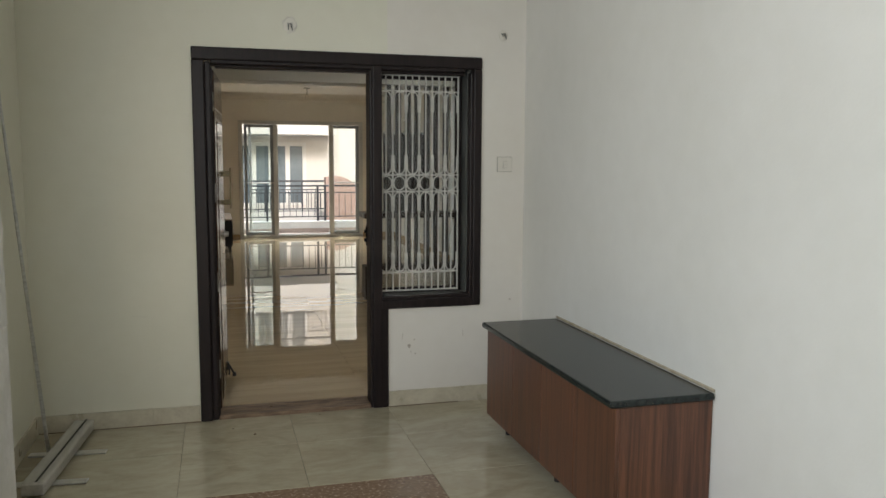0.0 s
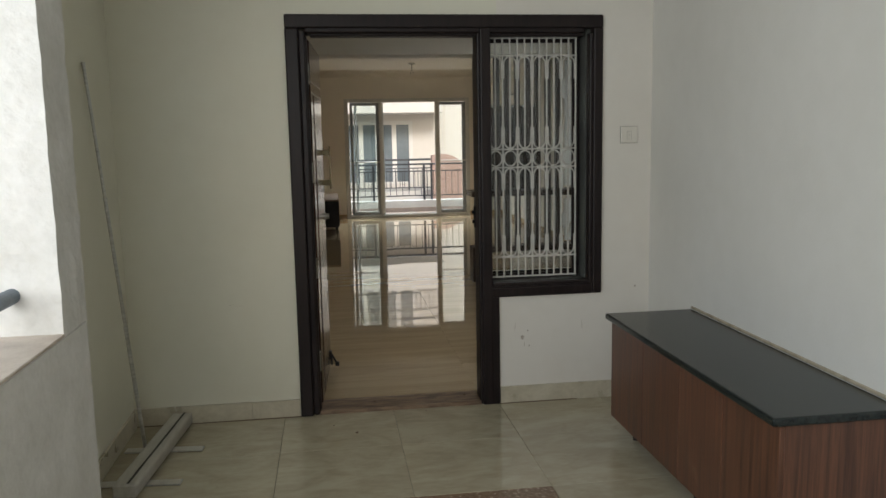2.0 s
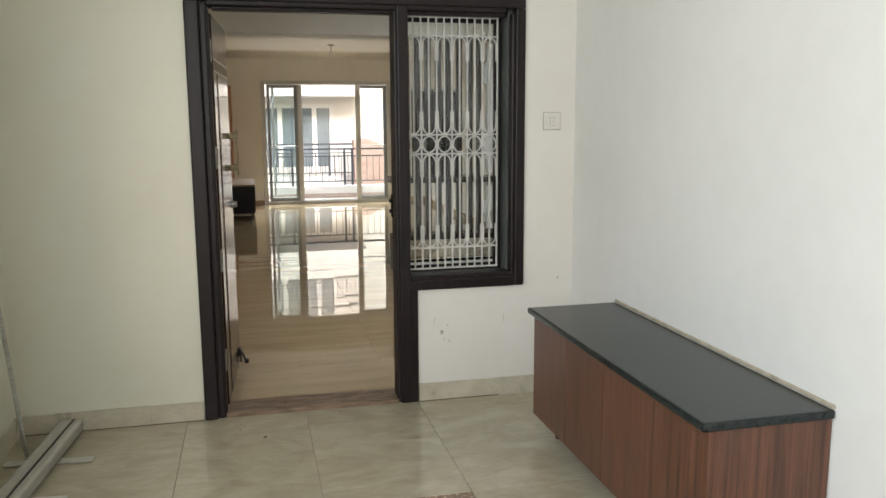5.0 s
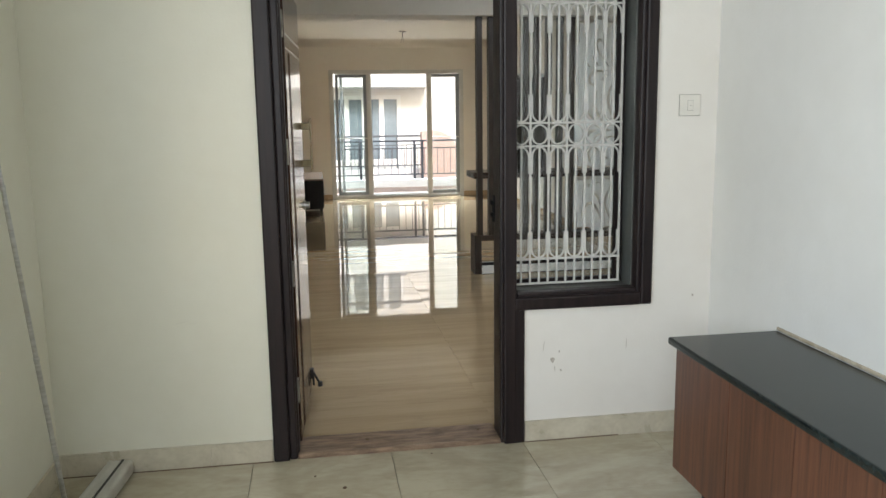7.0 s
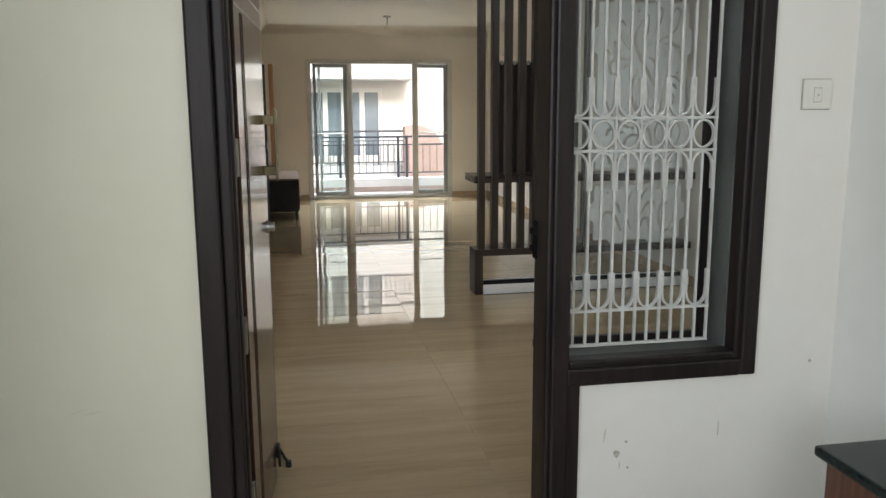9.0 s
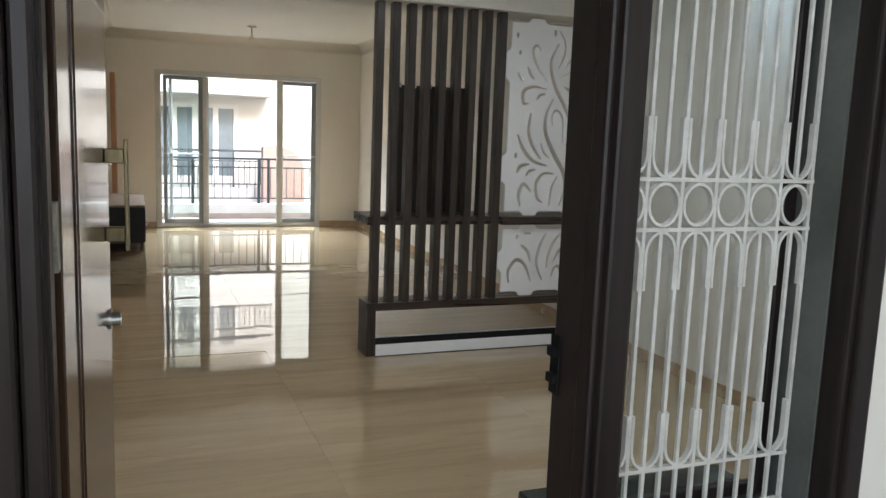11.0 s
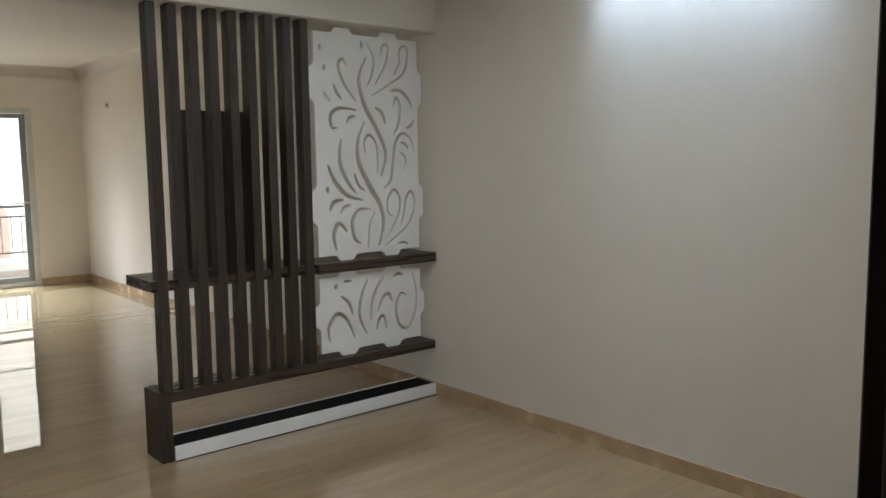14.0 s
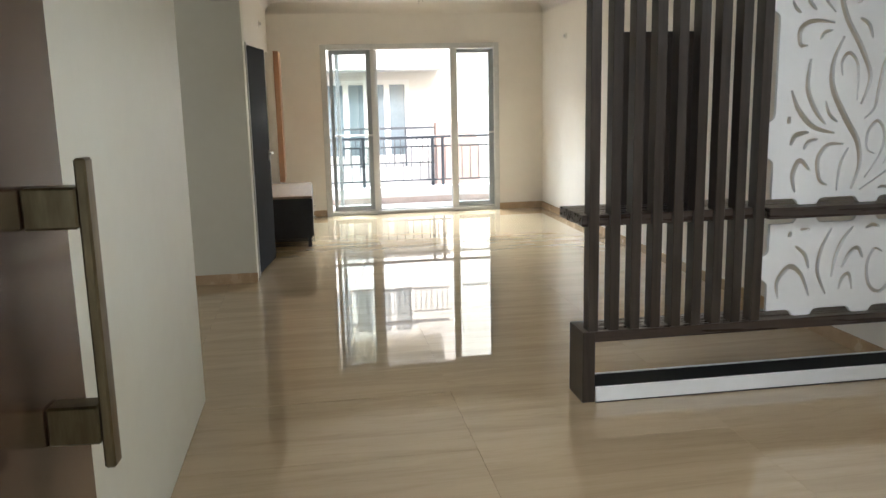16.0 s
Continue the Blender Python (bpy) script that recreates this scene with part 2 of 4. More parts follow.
def strip(bm, points, half_x, half_y):
    """A flat bar bent along points in an upright plane (x, z), of depth half_y on both sides of y."""
    rings = []
    n = len(points)
    for i, p in enumerate(points):
        q0, q1 = Vector(points[max(i - 1, 0)]), Vector(points[min(i + 1, n - 1)])
        d = (q1 - q0).normalized()
        side = Vector((d.z, 0, -d.x)) * half_x
        p = Vector(p)
        rings.append([bm.verts.new(p + side * s + Vector((0, half_y * u, 0))) for s, u in ((1, 1), (1, -1), (-1, -1), (-1, 1))])
    for r0, r1 in zip(rings, rings[1:]):
        for k in range(4):
            bm.faces.new((r0[k], r0[(k + 1) % 4], r1[(k + 1) % 4], r1[k]))
    bm.faces.new(rings[0][::-1])
    bm.faces.new(rings[-1])
    bmesh.ops.recalc_face_normals(bm, faces=bm.faces)
    return bm


def data_of(name, bm, mat, at=(0, 0, 0), smooth=False):
    bmesh.ops.translate(bm, vec=-Vector(at), verts=bm.verts)
    me = bpy.data.meshes.new(name)
    bm.to_mesh(me)
    bm.free()
    me.materials.append(mat)
    if smooth:
        for f in me.polygons:
            f.use_smooth = True
    return me


def structure(name, bm, mat, label, smooth=False):
    ob = new(name, data_of(name, bm, mat, smooth=smooth))
    ORIGIN[ob] = Vector((0, 0, 0))
    return tagged(ob, label, kind="structure")


def thing(name, label, category, at, group="", kind=""):
    """An empty at the base of a thing, to carry its parts."""
    ob = new(name)
    ob.empty_display_size = 0.1
    ob.location = at
    ORIGIN[ob] = Vector(at)
    return tagged(ob, label, category, group, kind)


def part(name, bm, mat, parent, label="", smooth=False):
    """One mesh under a thing or a part, given in world metres."""
    ob = new(name, data_of(name, bm, mat, ORIGIN[parent], smooth))
    ob.parent = parent
    ORIGIN[ob] = ORIGIN[parent]
    return tagged(ob, label)


def single(name, bm, mat, label, category, at, smooth=False):
    """A thing of one piece."""
    ob = new(name, data_of(name, bm, mat, at, smooth))
    ob.location = at
    ORIGIN[ob] = Vector(at)
    return tagged(ob, label, category)


# ---- the large structure ----
LEFT_P, RIGHT_P = -0.90, 2.04          # porch walls
LEFT_H, RIGHT_H = -0.23, 3.56          # hall walls
LEFT_L = -0.145                        # living room, wall beside the television unit
HALL_END, PIER, FAR = 4.33, 7.20, 11.15
CEIL, CEIL_P = 2.80, 2.95
BEAM = 2.37

structure("floor", blocks(((LEFT_H - 0.15, 0.16, -0.16), (RIGHT_H + 0.15, FAR + 0.02, -0.006)), ((-3.6, HALL_END - 0.15, -0.16), (LEFT_H - 0.15, 8.6, -0.006))), MARBLE_BED, "floor bed under the polished marble")
structure("floor_porch", blocks(((-1.3, -8.0, -0.16), (RIGHT_P + 0.2, 0.16, -0.012))), GROUT, "floor bed under beige porch tiles")

structure("wall_door", blocks(((-1.3, 0, 0), (0.0, 0.2, CEIL_P)), ((0.0, 0, 2.2), (1.142, 0.2, CEIL_P))), IVORY, "ivory painted wall around the entrance door")
# rest of the door wall, toned whiter than its ivory left part
structure("wall_sidelight", blocks(((1.745, 0, 0), (RIGHT_H + 0.15, 0.2, CEIL_P)), ((1.142, 0, 0), (1.745, 0.2, 0.632)), ((1.142, 0, 2.2), (1.745, 0.2, CEIL_P))), WARM_WHITE,
          "warm white wall around the sidelight")
structure("wall_porch_right", blocks(((RIGHT_P, -8.0, 0), (RIGHT_P + 0.2, 0.0, CEIL_P))), WHITE, "plain white painted porch wall")
structure("wall_porch_left", blocks(((LEFT_P - 0.2, -1.44, 0), (LEFT_P, 0.0, CEIL_P))), IVORY, "ivory painted porch wall behind the banner stand")


def rough_block(a, b, step, depth):
    """A block cut into a fine lattice and pushed in and out unevenly, like hand-thrown plaster."""
    bm = blocks((a, b))
    for axis in range(3):
        normal = [0, 0, 0]
        normal[axis] = 1
        n = max(1, int((b[axis] - a[axis]) / step))
        for k in range(1, n):
            at = list(a)
            at[axis] = a[axis] + (b[axis] - a[axis]) * k / n
            bmesh.ops.bisect_plane(bm, geom=bm.verts[:] + bm.edges[:] + bm.faces[:], plane_co=at, plane_no=normal)
    bm.normal_update()
    for v, n in [(v, v.normal.copy()) for v in bm.verts]:
        p = v.co
        v.co = p + n * depth * (noise.noise(p * 9) + 0.6 * noise.noise(p * 27))
    return bm


structure("wall_porch_pier", rough_block((-0.95, -1.70, 0.917), (-0.68, -1.44, CEIL_P), 0.028, 0.006), ROUGH_PLASTER, "rough white plastered pier beside the porch opening")
structure("wall_porch_parapet", blocks(((-0.95, -8.0, 0), (-0.68, -1.44, 0.917)), ((-0.95, -8.0, 2.6), (-0.68, -1.70, CEIL_P)), bevel=0.006), ROUGH_PLASTER, "white plastered parapet and lintel of the wide porch opening")
structure("trim_sill", blocks(((-0.955, -8.0, 0.917), (-0.676, -1.702, 0.928)), bevel=0.003), SILL_STONE, "pinkish stone sill of the porch opening")
structure("trim_floor_joint", blocks(((LEFT_P + 0.014, -0.016, -0.002), (-0.002, -0.012, 0.004)), ((1.144, -0.016, -0.002), (1.60, -0.012, 0.004))), DIRT, "dirty joint under the porch skirting")
structure("wall_porch_back", blocks(((-1.3, -8.2, 0), (RIGHT_P + 0.2, -8.0, CEIL_P))), WHITE, "plain white wall closing the porch")
structure("ceiling_porch", blocks(((-1.3, -8.2, CEIL_P), (RIGHT_P + 0.2, 0.2, CEIL_P + 0.15))), CEILING, "white porch ceiling")

structure("wall_hall_left", blocks(((LEFT_H - 0.15, 0.2, 0), (LEFT_H, HALL_END, CEIL)), bevel=0.004), IVORY, "cream painted hall wall behind the open door")
structure("wall_hall_right", blocks(((RIGHT_H, 0.2, 0), (RIGHT_H + 0.15, FAR + 0.2, CEIL))), CREAM, "long cream painted wall")
structure("wall_dining_pier", blocks(((-3.6, PIER, 0), (LEFT_L, PIER + 0.2, CEIL)), bevel=0.004), IVORY, "cream painted wall end facing the hall")
structure("wall_living_left", blocks(((LEFT_L - 0.2, PIER + 0.2, 2.06), (LEFT_L, 8.2, CEIL)), ((LEFT_L - 0.2, 8.2, 0), (LEFT_L, FAR, CEIL))), CREAM, "cream painted wall with a doorway")
structure("wall_far", blocks(((LEFT_L - 0.2, FAR, 0), (0.53, FAR + 0.2, CEIL)), ((2.94, FAR, 0), (RIGHT_H, FAR + 0.2, CEIL)), ((0.53, FAR, 2.28), (2.94, FAR + 0.2, CEIL))), CREAM,
          "cream painted wall around the balcony window")
structure("wall_dining_back", blocks(((-3.6, HALL_END - 0.15, 0), (LEFT_H - 0.15, HALL_END, CEIL))), CREAM, "plain wall closing the dining area")
structure("wall_dining_left", blocks(((-3.8, HALL_END - 0.15, 0), (-3.6, PIER + 0.2, CEIL))), CREAM, "plain wall closing the dining area")
structure("wall_bedroom", blocks(((-1.9, PIER + 0.2, 0), (-1.8, 8.6, CEIL)), ((-1.8, 8.5, 0), (LEFT_L - 0.2, 8.6, CEIL))), CREAM, "plain wall behind the inner doorway")
structure("ceiling", blocks(((-3.8, 0.2, CEIL), (RIGHT_H + 0.15, FAR + 0.2, CEIL + 0.15))), CEILING, "off-white ceiling")
structure("ceiling_beam", blocks(((LEFT_H, 3.83, BEAM), (RIGHT_H, 4.20, CEIL)), bevel=0.004), CEILING, "painted beam crossing above the slatted screen")


structure("ceiling_beam_dining", blocks(((LEFT_H - 0.15, HALL_END, BEAM), (LEFT_L, PIER, CEIL)), bevel=0.004), CEILING, "painted lintel over the opening to the dining area")


def cornice(x0, y0, x1, y1, nx, ny):
    """A small coved cornice under the ceiling, along a wall with inward normal (nx, ny)."""
    bm = bmesh.new()
    profile = [(0.14 - 0.14 * math.cos(k * math.pi / 20), -0.14 + 0.14 * math.sin(k * math.pi / 20)) for k in range(11)] + [(0.0, 0.0)]
    ends = [[bm.verts.new((x + nx * d, y + ny * d, CEIL + h)) for d, h in profile] for x, y in ((x0, y0), (x1, y1))]
    for i in range(len(profile) - 1):
        bm.faces.new((ends[0][i], ends[0][i + 1], ends[1][i + 1], ends[1][i]))
    bm.faces.new(ends[0])
    bm.faces.new(ends[1][::-1])
    bmesh.ops.recalc_face_normals(bm, faces=bm.faces)
    return bm


structure("trim_cornice_far", cornice(LEFT_L, FAR, RIGHT_H, FAR, 0, -1), CREAM, "softly rounded plaster cove", smooth=True)
structure("trim_cornice_right", cornice(RIGHT_H, 4.2, RIGHT_H, FAR, -1, 0), CREAM, "softly rounded plaster cove", smooth=True)
structure("trim_cornice_left", cornice(LEFT_L, PIER + 0.2, LEFT_L, FAR, 1, 0), CREAM, "softly rounded plaster cove", smooth=True)

# skirtings
def skirting(name, mat, bed, label, runs, height, lengths):
    """Stone skirting laid in separate lengths on a thin bed; runs are (axis, start, end, wall, inward)."""
    bed_bm = bmesh.new()
    pieces = []
    for axis, start, end, wall, inward in runs:
        def corner(along, out, z):
            return (along, wall + inward * out, z) if axis == "x" else (wall + inward * out, along, z)

        box(bed_bm, corner(start, 0.0, 0.0), corner(end, 0.007, height - 0.004))
        u, k = start, len(pieces)
        while u < end - 0.01:
            v = min(end, u + lengths[k % len(lengths)])
            if end - v < 0.12:
                v = end
            lip = 0.012 + random.uniform(-0.0008, 0.0015)
            pieces.append((corner(u + 0.0008, 0.0, 0.0), corner(v - 0.0008, lip, height + random.uniform(-0.0015, 0.0015))))
            u, k = v, k + 1
    bmesh.ops.recalc_face_normals(bed_bm, faces=bed_bm.faces)
    base = structure(name, bed_bm, bed, label)
    for a, b in pieces:
        bm = blocks((a, b), bevel=0.0012)
        bmesh.ops.recalc_face_normals(bm, faces=bm.faces)
        part("skirting_stone", bm, mat, base)


skirting("baseboard_porch", SKIRT_GREY, GROUT, "grey marble skirting in the porch, in separate lengths",
         (("x", LEFT_P + 0.012, -0.004, 0.0, -1), ("x", 1.146, RIGHT_P - 0.012, 0.0, -1), ("y", -1.44, 0.0, LEFT_P, 1), ("y", -8.0, 0.0, RIGHT_P, -1)), 0.10, (0.62, 0.60, 0.74))
skirting("baseboard_hall", SKIRT, MARBLE_BED, "tan marble skirting in separate lengths",
         (("y", 0.52, FAR, RIGHT_H, -1), ("x", 2.94, RIGHT_H - 0.012, FAR, -1), ("x", LEFT_L + 0.012, 0.53, FAR, -1), ("x", -3.6, LEFT_L + 0.004, PIER, -1), ("y", 8.25, FAR - 0.012, LEFT_L, 1)), 0.085, (1.42,))

# ---- outside: ground, balcony, building across the court ----
structure("ground", blocks(((-300, -300, -6.3), (300, 500, -6.0))), GROUND, "dusty ground of the court far below")
structure("balcony_floor", blocks(((-1.0, FAR + 0.2, -0.25), (4.6, 12.66, -0.02)), ((0.53, FAR, -0.16), (2.94, FAR + 0.2, -0.004))), PINK_TILE, "pinkish tiled balcony floor")
structure("balcony_kerb", blocks(((-1.0, 12.44, -0.02), (4.6, 12.66, 0.22)), bevel=0.01), FACADE, "white painted kerb under the balcony railing")
structure("balcony_skirting", blocks(((-1.0, 12.425, -0.02), (4.6, 12.44, 0.07))), PINK_TILE, "pinkish tile skirting of the balcony kerb")


def opposite_building():
    b = thing("apartment_building", "white apartment building with a balcony across the court", "building", (3.0, 22.5, -6.0))
    part("wall", blocks(((-16, 21.0, -6), (-0.9, 26, 13)), ((2.86, 21.0, -6), (3.9, 26, 13)), ((-0.9, 21.0, -6), (2.86, 26, 0.07)), ((-0.9, 21.6, 0.07), (2.86, 26, 2.05)),
                         ((-0.9, 21.0, 2.05), (2.86, 26, 3.17)), ((-0.9, 21.6, 3.17), (2.86, 26, 4.65)), ((-0.9, 21.0, 4.65), (2.86, 26, 13))), BEIGE_FACADE, b, "beige rendered wall")
    part("side_wall", blocks(((3.9, 23.5, -6), (22, 28, 13))), FACADE, b, "white rendered wall set further back")
    part("roof", blocks(((-16.2, 20.8, 13), (22.2, 28.2, 13.25))), FACADE, b)
    for z in (-0.35, 2.75, 5.85):
        part("balcony_slab", blocks(((-16, 19.5, z - 0.5), (3.62, 21.0, z + 0.3)), bevel=0.01), FACADE, b, "white balcony edge")
    for z0, z1, floor_z in ((0.07, 2.05, 0.0), (3.17, 4.65, 3.1)):
        w = part("window", blocks(((-0.9, 21.0, z0), (-0.78, 21.1, z1)), ((2.74, 21.0, z0), (2.86, 21.1, z1)), ((-0.78, 21.0, z1 - 0.12), (2.74, 21.1, z1)), ((-0.78, 21.0, z0), (2.74, 21.1, z0 + 0.08))), FACADE, b, "white framed sliding window")
        for x in (0.20, 0.72, 1.236, 1.756, 2.277):
            part("mullion", blocks(((x - 0.07, 21.01, z0 + 0.08), (x + 0.07, 21.09, z1 - 0.12))), FACADE, w)
        for x0, x1 in ((-0.78, 0.13), (0.27, 0.65), (0.79, 1.166), (1.306, 1.686), (1.826, 2.207), (2.347, 2.74)):
            part("pane", blocks(((x0, 21.05, z0 + 0.08), (x1, 21.06, z1 - 0.12))), FAR_GLASS, w)
        r = part("railing", blocks(*[((-6, 19.63 - e, floor_z + a), (3.55, 19.67 + e, floor_z + c)) for a, c, e in ((0.84, 0.90, 0.01), (0.60, 0.63, 0), (0.02, 0.05, 0))]), RAIL_BLACK, b, "dark iron railing")
        for i in range(56):
            x = -3.9 + i * 0.135
            big = i % 8 == 0
            half = 0.025 if big else 0.009
            part("baluster", blocks(((x - half, 19.64, floor_z + (-0.05 if big else 0.05)), (x + half, 19.66, floor_z + (0.86 if big else 0.62)))), RAIL_BLACK, r)
    return b


opposite_building()


def rounded_gable():
    """A low terracotta wall whose top falls away in a quarter round."""
    bm = bmesh.new()
    outline = [(3.08, -6.0), (3.08, 1.02), (3.35, 1.06)] + [(3.35 + 0.72 * math.sin(a), 0.40 + 0.66 * math.cos(a)) for a in [i * math.pi / 24 for i in range(1, 13)]] + [(4.07, -6.0)]
    f = bm.faces.new([bm.verts.new((x, 18.0, z)) for x, z in outline])
    ext = bmesh.ops.extrude_face_region(bm, geom=[f])["geom"]
    bmesh.ops.translate(bm, vec=(0, 0.35, 0), verts=[v for v in ext if isinstance(v, bmesh.types.BMVert)])
    bmesh.ops.recalc_face_normals(bm, faces=bm.faces)
    return bm


single("rounded_wall", rounded_gable(), PINK_FACADE, "terracotta coloured wall with a rounded top across the court", "wall", (3.5, 18.0, -6.0))


def balcony_railing():
    r = thing("balcony_railing", "black painted iron railing on the balcony kerb", "railing", (1.75, 12.55, 0.22))
    part("top_rail", blocks(((-1.0, 12.52, 0.955), (4.6, 12.58, 0.99)), bevel=0.005), RAIL_BLACK, r)
    part("middle_rail", blocks(((-1.0, 12.535, 0.815), (4.6, 12.565, 0.84))), RAIL_BLACK, r)
    part("lower_rail", blocks(((-1.0, 12.535, 0.30), (4.6, 12.565, 0.322))), RAIL_BLACK, r)
    for x in (-0.2, 1.13, 2.2, 2.36, 3.5):
        part("post", blocks(((x - 0.022, 12.53, 0.22), (x + 0.022, 12.57, 0.955)), bevel=0.003), RAIL_BLACK, r)
    for i in range(42):
        x = -0.9 + i * 0.132
        part("baluster", rods(((x, 12.55, 0.322), (x, 12.55, 0.815), 0.007), sides=6), RAIL_BLACK, r)


balcony_railing()

# ---- balcony window ----
def balcony_window():
    w = thing("window_balcony", "grey aluminium sliding balcony window with its middle panel slid open", "", (1.735, FAR, 0.0), kind="structure")
    y0, y1 = FAR + 0.0, FAR + 0.12
    part("window_frame", blocks(((0.53, y0 - 0.012, 0.0), (0.61, y1, 2.28)), ((2.87, y0 - 0.012, 0.0), (2.94, y1, 2.28)), ((0.61, y0 - 0.012, 2.21), (2.87, y1, 2.28)), ((0.61, y0 - 0.012, 0.0), (2.87, y1, 0.05)), bevel=0.004), WINDOW_GREY, w)
    part("track", blocks(((0.61, y0 + 0.03, 0.05), (2.87, y0 + 0.04, 0.065)), ((0.61, y0 + 0.075, 0.05), (2.87, y0 + 0.085, 0.065))), ALUMINIUM, w)
    for x0, x1, dy, pale in ((0.64, 1.20, 0.02, 0), (0.72, 1.28, 0.065, 1), (2.27, 2.87, 0.02, 0)):
        a, b = y0 + dy, y0 + dy + 0.035
        mat = SASH_GREY if not pale else WINDOW_GREY
        s = part("sash", blocks(((x0, a, 0.066), (x0 + 0.05, b, 2.205)), ((x1 - 0.07, a, 0.066), (x1, b, 2.205)), ((x0 + 0.05, a, 2.15), (x1 - 0.07, b, 2.205)), ((x0 + 0.05, a, 0.066), (x1 - 0.07, b, 0.125)), bevel=0.003), mat, w)
        pane = part("pane", blocks(((x0 + 0.05, a + 0.014, 0.125), (x1 - 0.07, a + 0.02, 2.15))), GLASS, s)
        pane.visible_shadow = False
        part("safety_bar", rods(((x0 + 0.01, a - 0.012, 1.08), (x1 - 0.01, a - 0.012, 1.08), 0.011), sides=8), WINDOW_GREY, s)
    part("mullion", blocks(((2.27, y0 - 0.006, 0.05), (2.36, y0 + 0.018, 2.21)), ((1.19, y0 - 0.006, 0.05), (1.245, y0 + 0.018, 2.21)), bevel=0.003), WINDOW_GREY, w)


balcony_window()

# ---- entrance door: frame, leaf, sidelight ----
def entrance_door():
    d = thing("door_entrance", "dark wooden entrance door standing open, with a grilled sidelight", "", (0.58, 0.1, 0.0), kind="structure")
    bv = 0.008
    part("left_jamb", blocks(((0.0, -0.022, 0.0), (0.07, 0.05, 2.128)), ((0.07, -0.006, 0.0), (0.105, 0.14, 2.12)), ((0.09, 0.022, 0.0), (0.113, 0.10, 2.095)), bevel=bv, segments=2), DARK_WOOD, d)
    part("head", blocks(((0.0, -0.022, 2.128), (1.745, 0.05, 2.2)), ((0.105, -0.006, 2.105), (1.64, 0.14, 2.135)), ((0.13, 0.022, 2.088), (1.64, 0.10, 2.108)), bevel=bv, segments=2), DARK_WOOD, d)
    part("middle_post", blocks(((1.044, -0.022, 0.0), (1.104, 0.04, 2.13)), ((1.03, -0.004, 0.0), (1.104, 0.046, 2.105)), ((1.034, 0.03, 0.0), (1.098, 0.148, 2.105)), ((1.09, -0.020, 0.0), (1.142, 0.04, 0.64)), bevel=bv, segments=2), DARK_WOOD, d)
    part("right_jamb", blocks(((1.69, -0.022, 0.632), (1.745, 0.05, 2.13)), ((1.672, -0.006, 0.66), (1.70, 0.06, 2.105)), bevel=bv, segments=2), DARK_WOOD, d)
    part("sidelight_sill", blocks(((1.096, -0.024, 0.632), (1.69, 0.05, 0.69)), ((1.11, -0.006, 0.67), (1.675, 0.06, 0.712)), bevel=bv, segments=2), DARK_WOOD, d)
    part("threshold", blocks(((0.105, -0.004, -0.01), (1.035, 0.20, 0.022)), bevel=0.006), DUSTY_WOOD, d, "worn timber threshold")
    part("reveal", blocks(((1.668, 0.055, 0.70), (1.745, 0.2, 2.15)), ((1.105, 0.055, 0.64), (1.668, 0.2, 0.704)), ((1.105, 0.10, 2.10), (1.668, 0.2, 2.15))), REVEAL_GREY, d, "grey painted reveal")
    part("strike_plate", blocks(((1.029, 0.112, 1.02), (1.034, 0.150, 1.145)), ((1.018, 0.118, 1.045), (1.031, 0.146, 1.065)), ((1.018, 0.118, 1.10), (1.031, 0.146, 1.12)), bevel=0.002), MATT_BLACK, d, "black lock keeper plate")
    # sash behind the grille
    part("sash", blocks(((1.105, 0.170, 0.704), (1.135, 0.198, 2.10)), ((1.628, 0.170, 0.704), (1.668, 0.198, 2.10)), ((1.135, 0.170, 0.704), (1.628, 0.198, 0.735)), ((1.135, 0.170, 2.07), (1.628, 0.198, 2.10)), bevel=0.003), DARK_WOOD, d, "dark inner window sash")
    pane = part("pane", blocks(((1.135, 0.182, 0.735), (1.628, 0.187, 2.07))), GLASS, d)
    pane.visible_shadow = False
    # leaf, swung inwards
    turn = Matrix.Translation((0.122, 0.135, 0)) @ Matrix.Rotation(radians(-3.3), 4, "Z")

    def swung(bm):
        bmesh.ops.transform(bm, matrix=turn, verts=bm.verts)
        return bm

    leaf = part("leaf", swung(blocks(((-0.04, 0.0, 0.026), (0.0, 0.83, 2.084)), bevel=0.003)), LEAF_WOOD, d, "polished dark brown door leaf")
    # two thin steel strips make the bright lines near the leaf's top
    for z in (1.80, 1.86):
        part("steel_strip", swung(blocks(((-0.001, 0.02, z), (0.0025, 0.81, z + 0.006)))), STEEL, leaf)
    for y in (0.16, 0.20):
        part("groove_bead", swung(blocks(((-0.001, y, 0.04), (0.003, y + 0.008, 1.79)), bevel=0.001)), LEAF_WOOD, leaf)
    handle = part("handle", swung(blocks(((0.045, 0.728, 1.222), (0.055, 0.748, 1.50)), bevel=0.002)), BRASS, leaf, "antique brass pull handle")
    for z in (1.264, 1.458):
        part("standoff", swung(blocks(((0.0, 0.726, z - 0.018), (0.045, 0.752, z + 0.018)), bevel=0.002)), BRASS, handle)
    part("lock_knob", swung(rods(((0.0, 0.77, 1.04), (0.028, 0.77, 1.04), 0.018), ((0.0, 0.77, 1.04), (0.006, 0.77, 1.04), 0.026), sides=16)), STEEL, leaf, "round lock cylinder")
    for z in (0.28, 0.82, 1.36, 1.90):
        part("hinge", blocks(((0.096, 0.098, z - 0.055), (0.119, 0.142, z + 0.055))), HINGE, leaf, "dull grey butt hinge")
        part("hinge_pin", rods(((0.116, 0.146, z - 0.058), (0.116, 0.146, z + 0.058), 0.007), sides=8), HINGE, leaf)
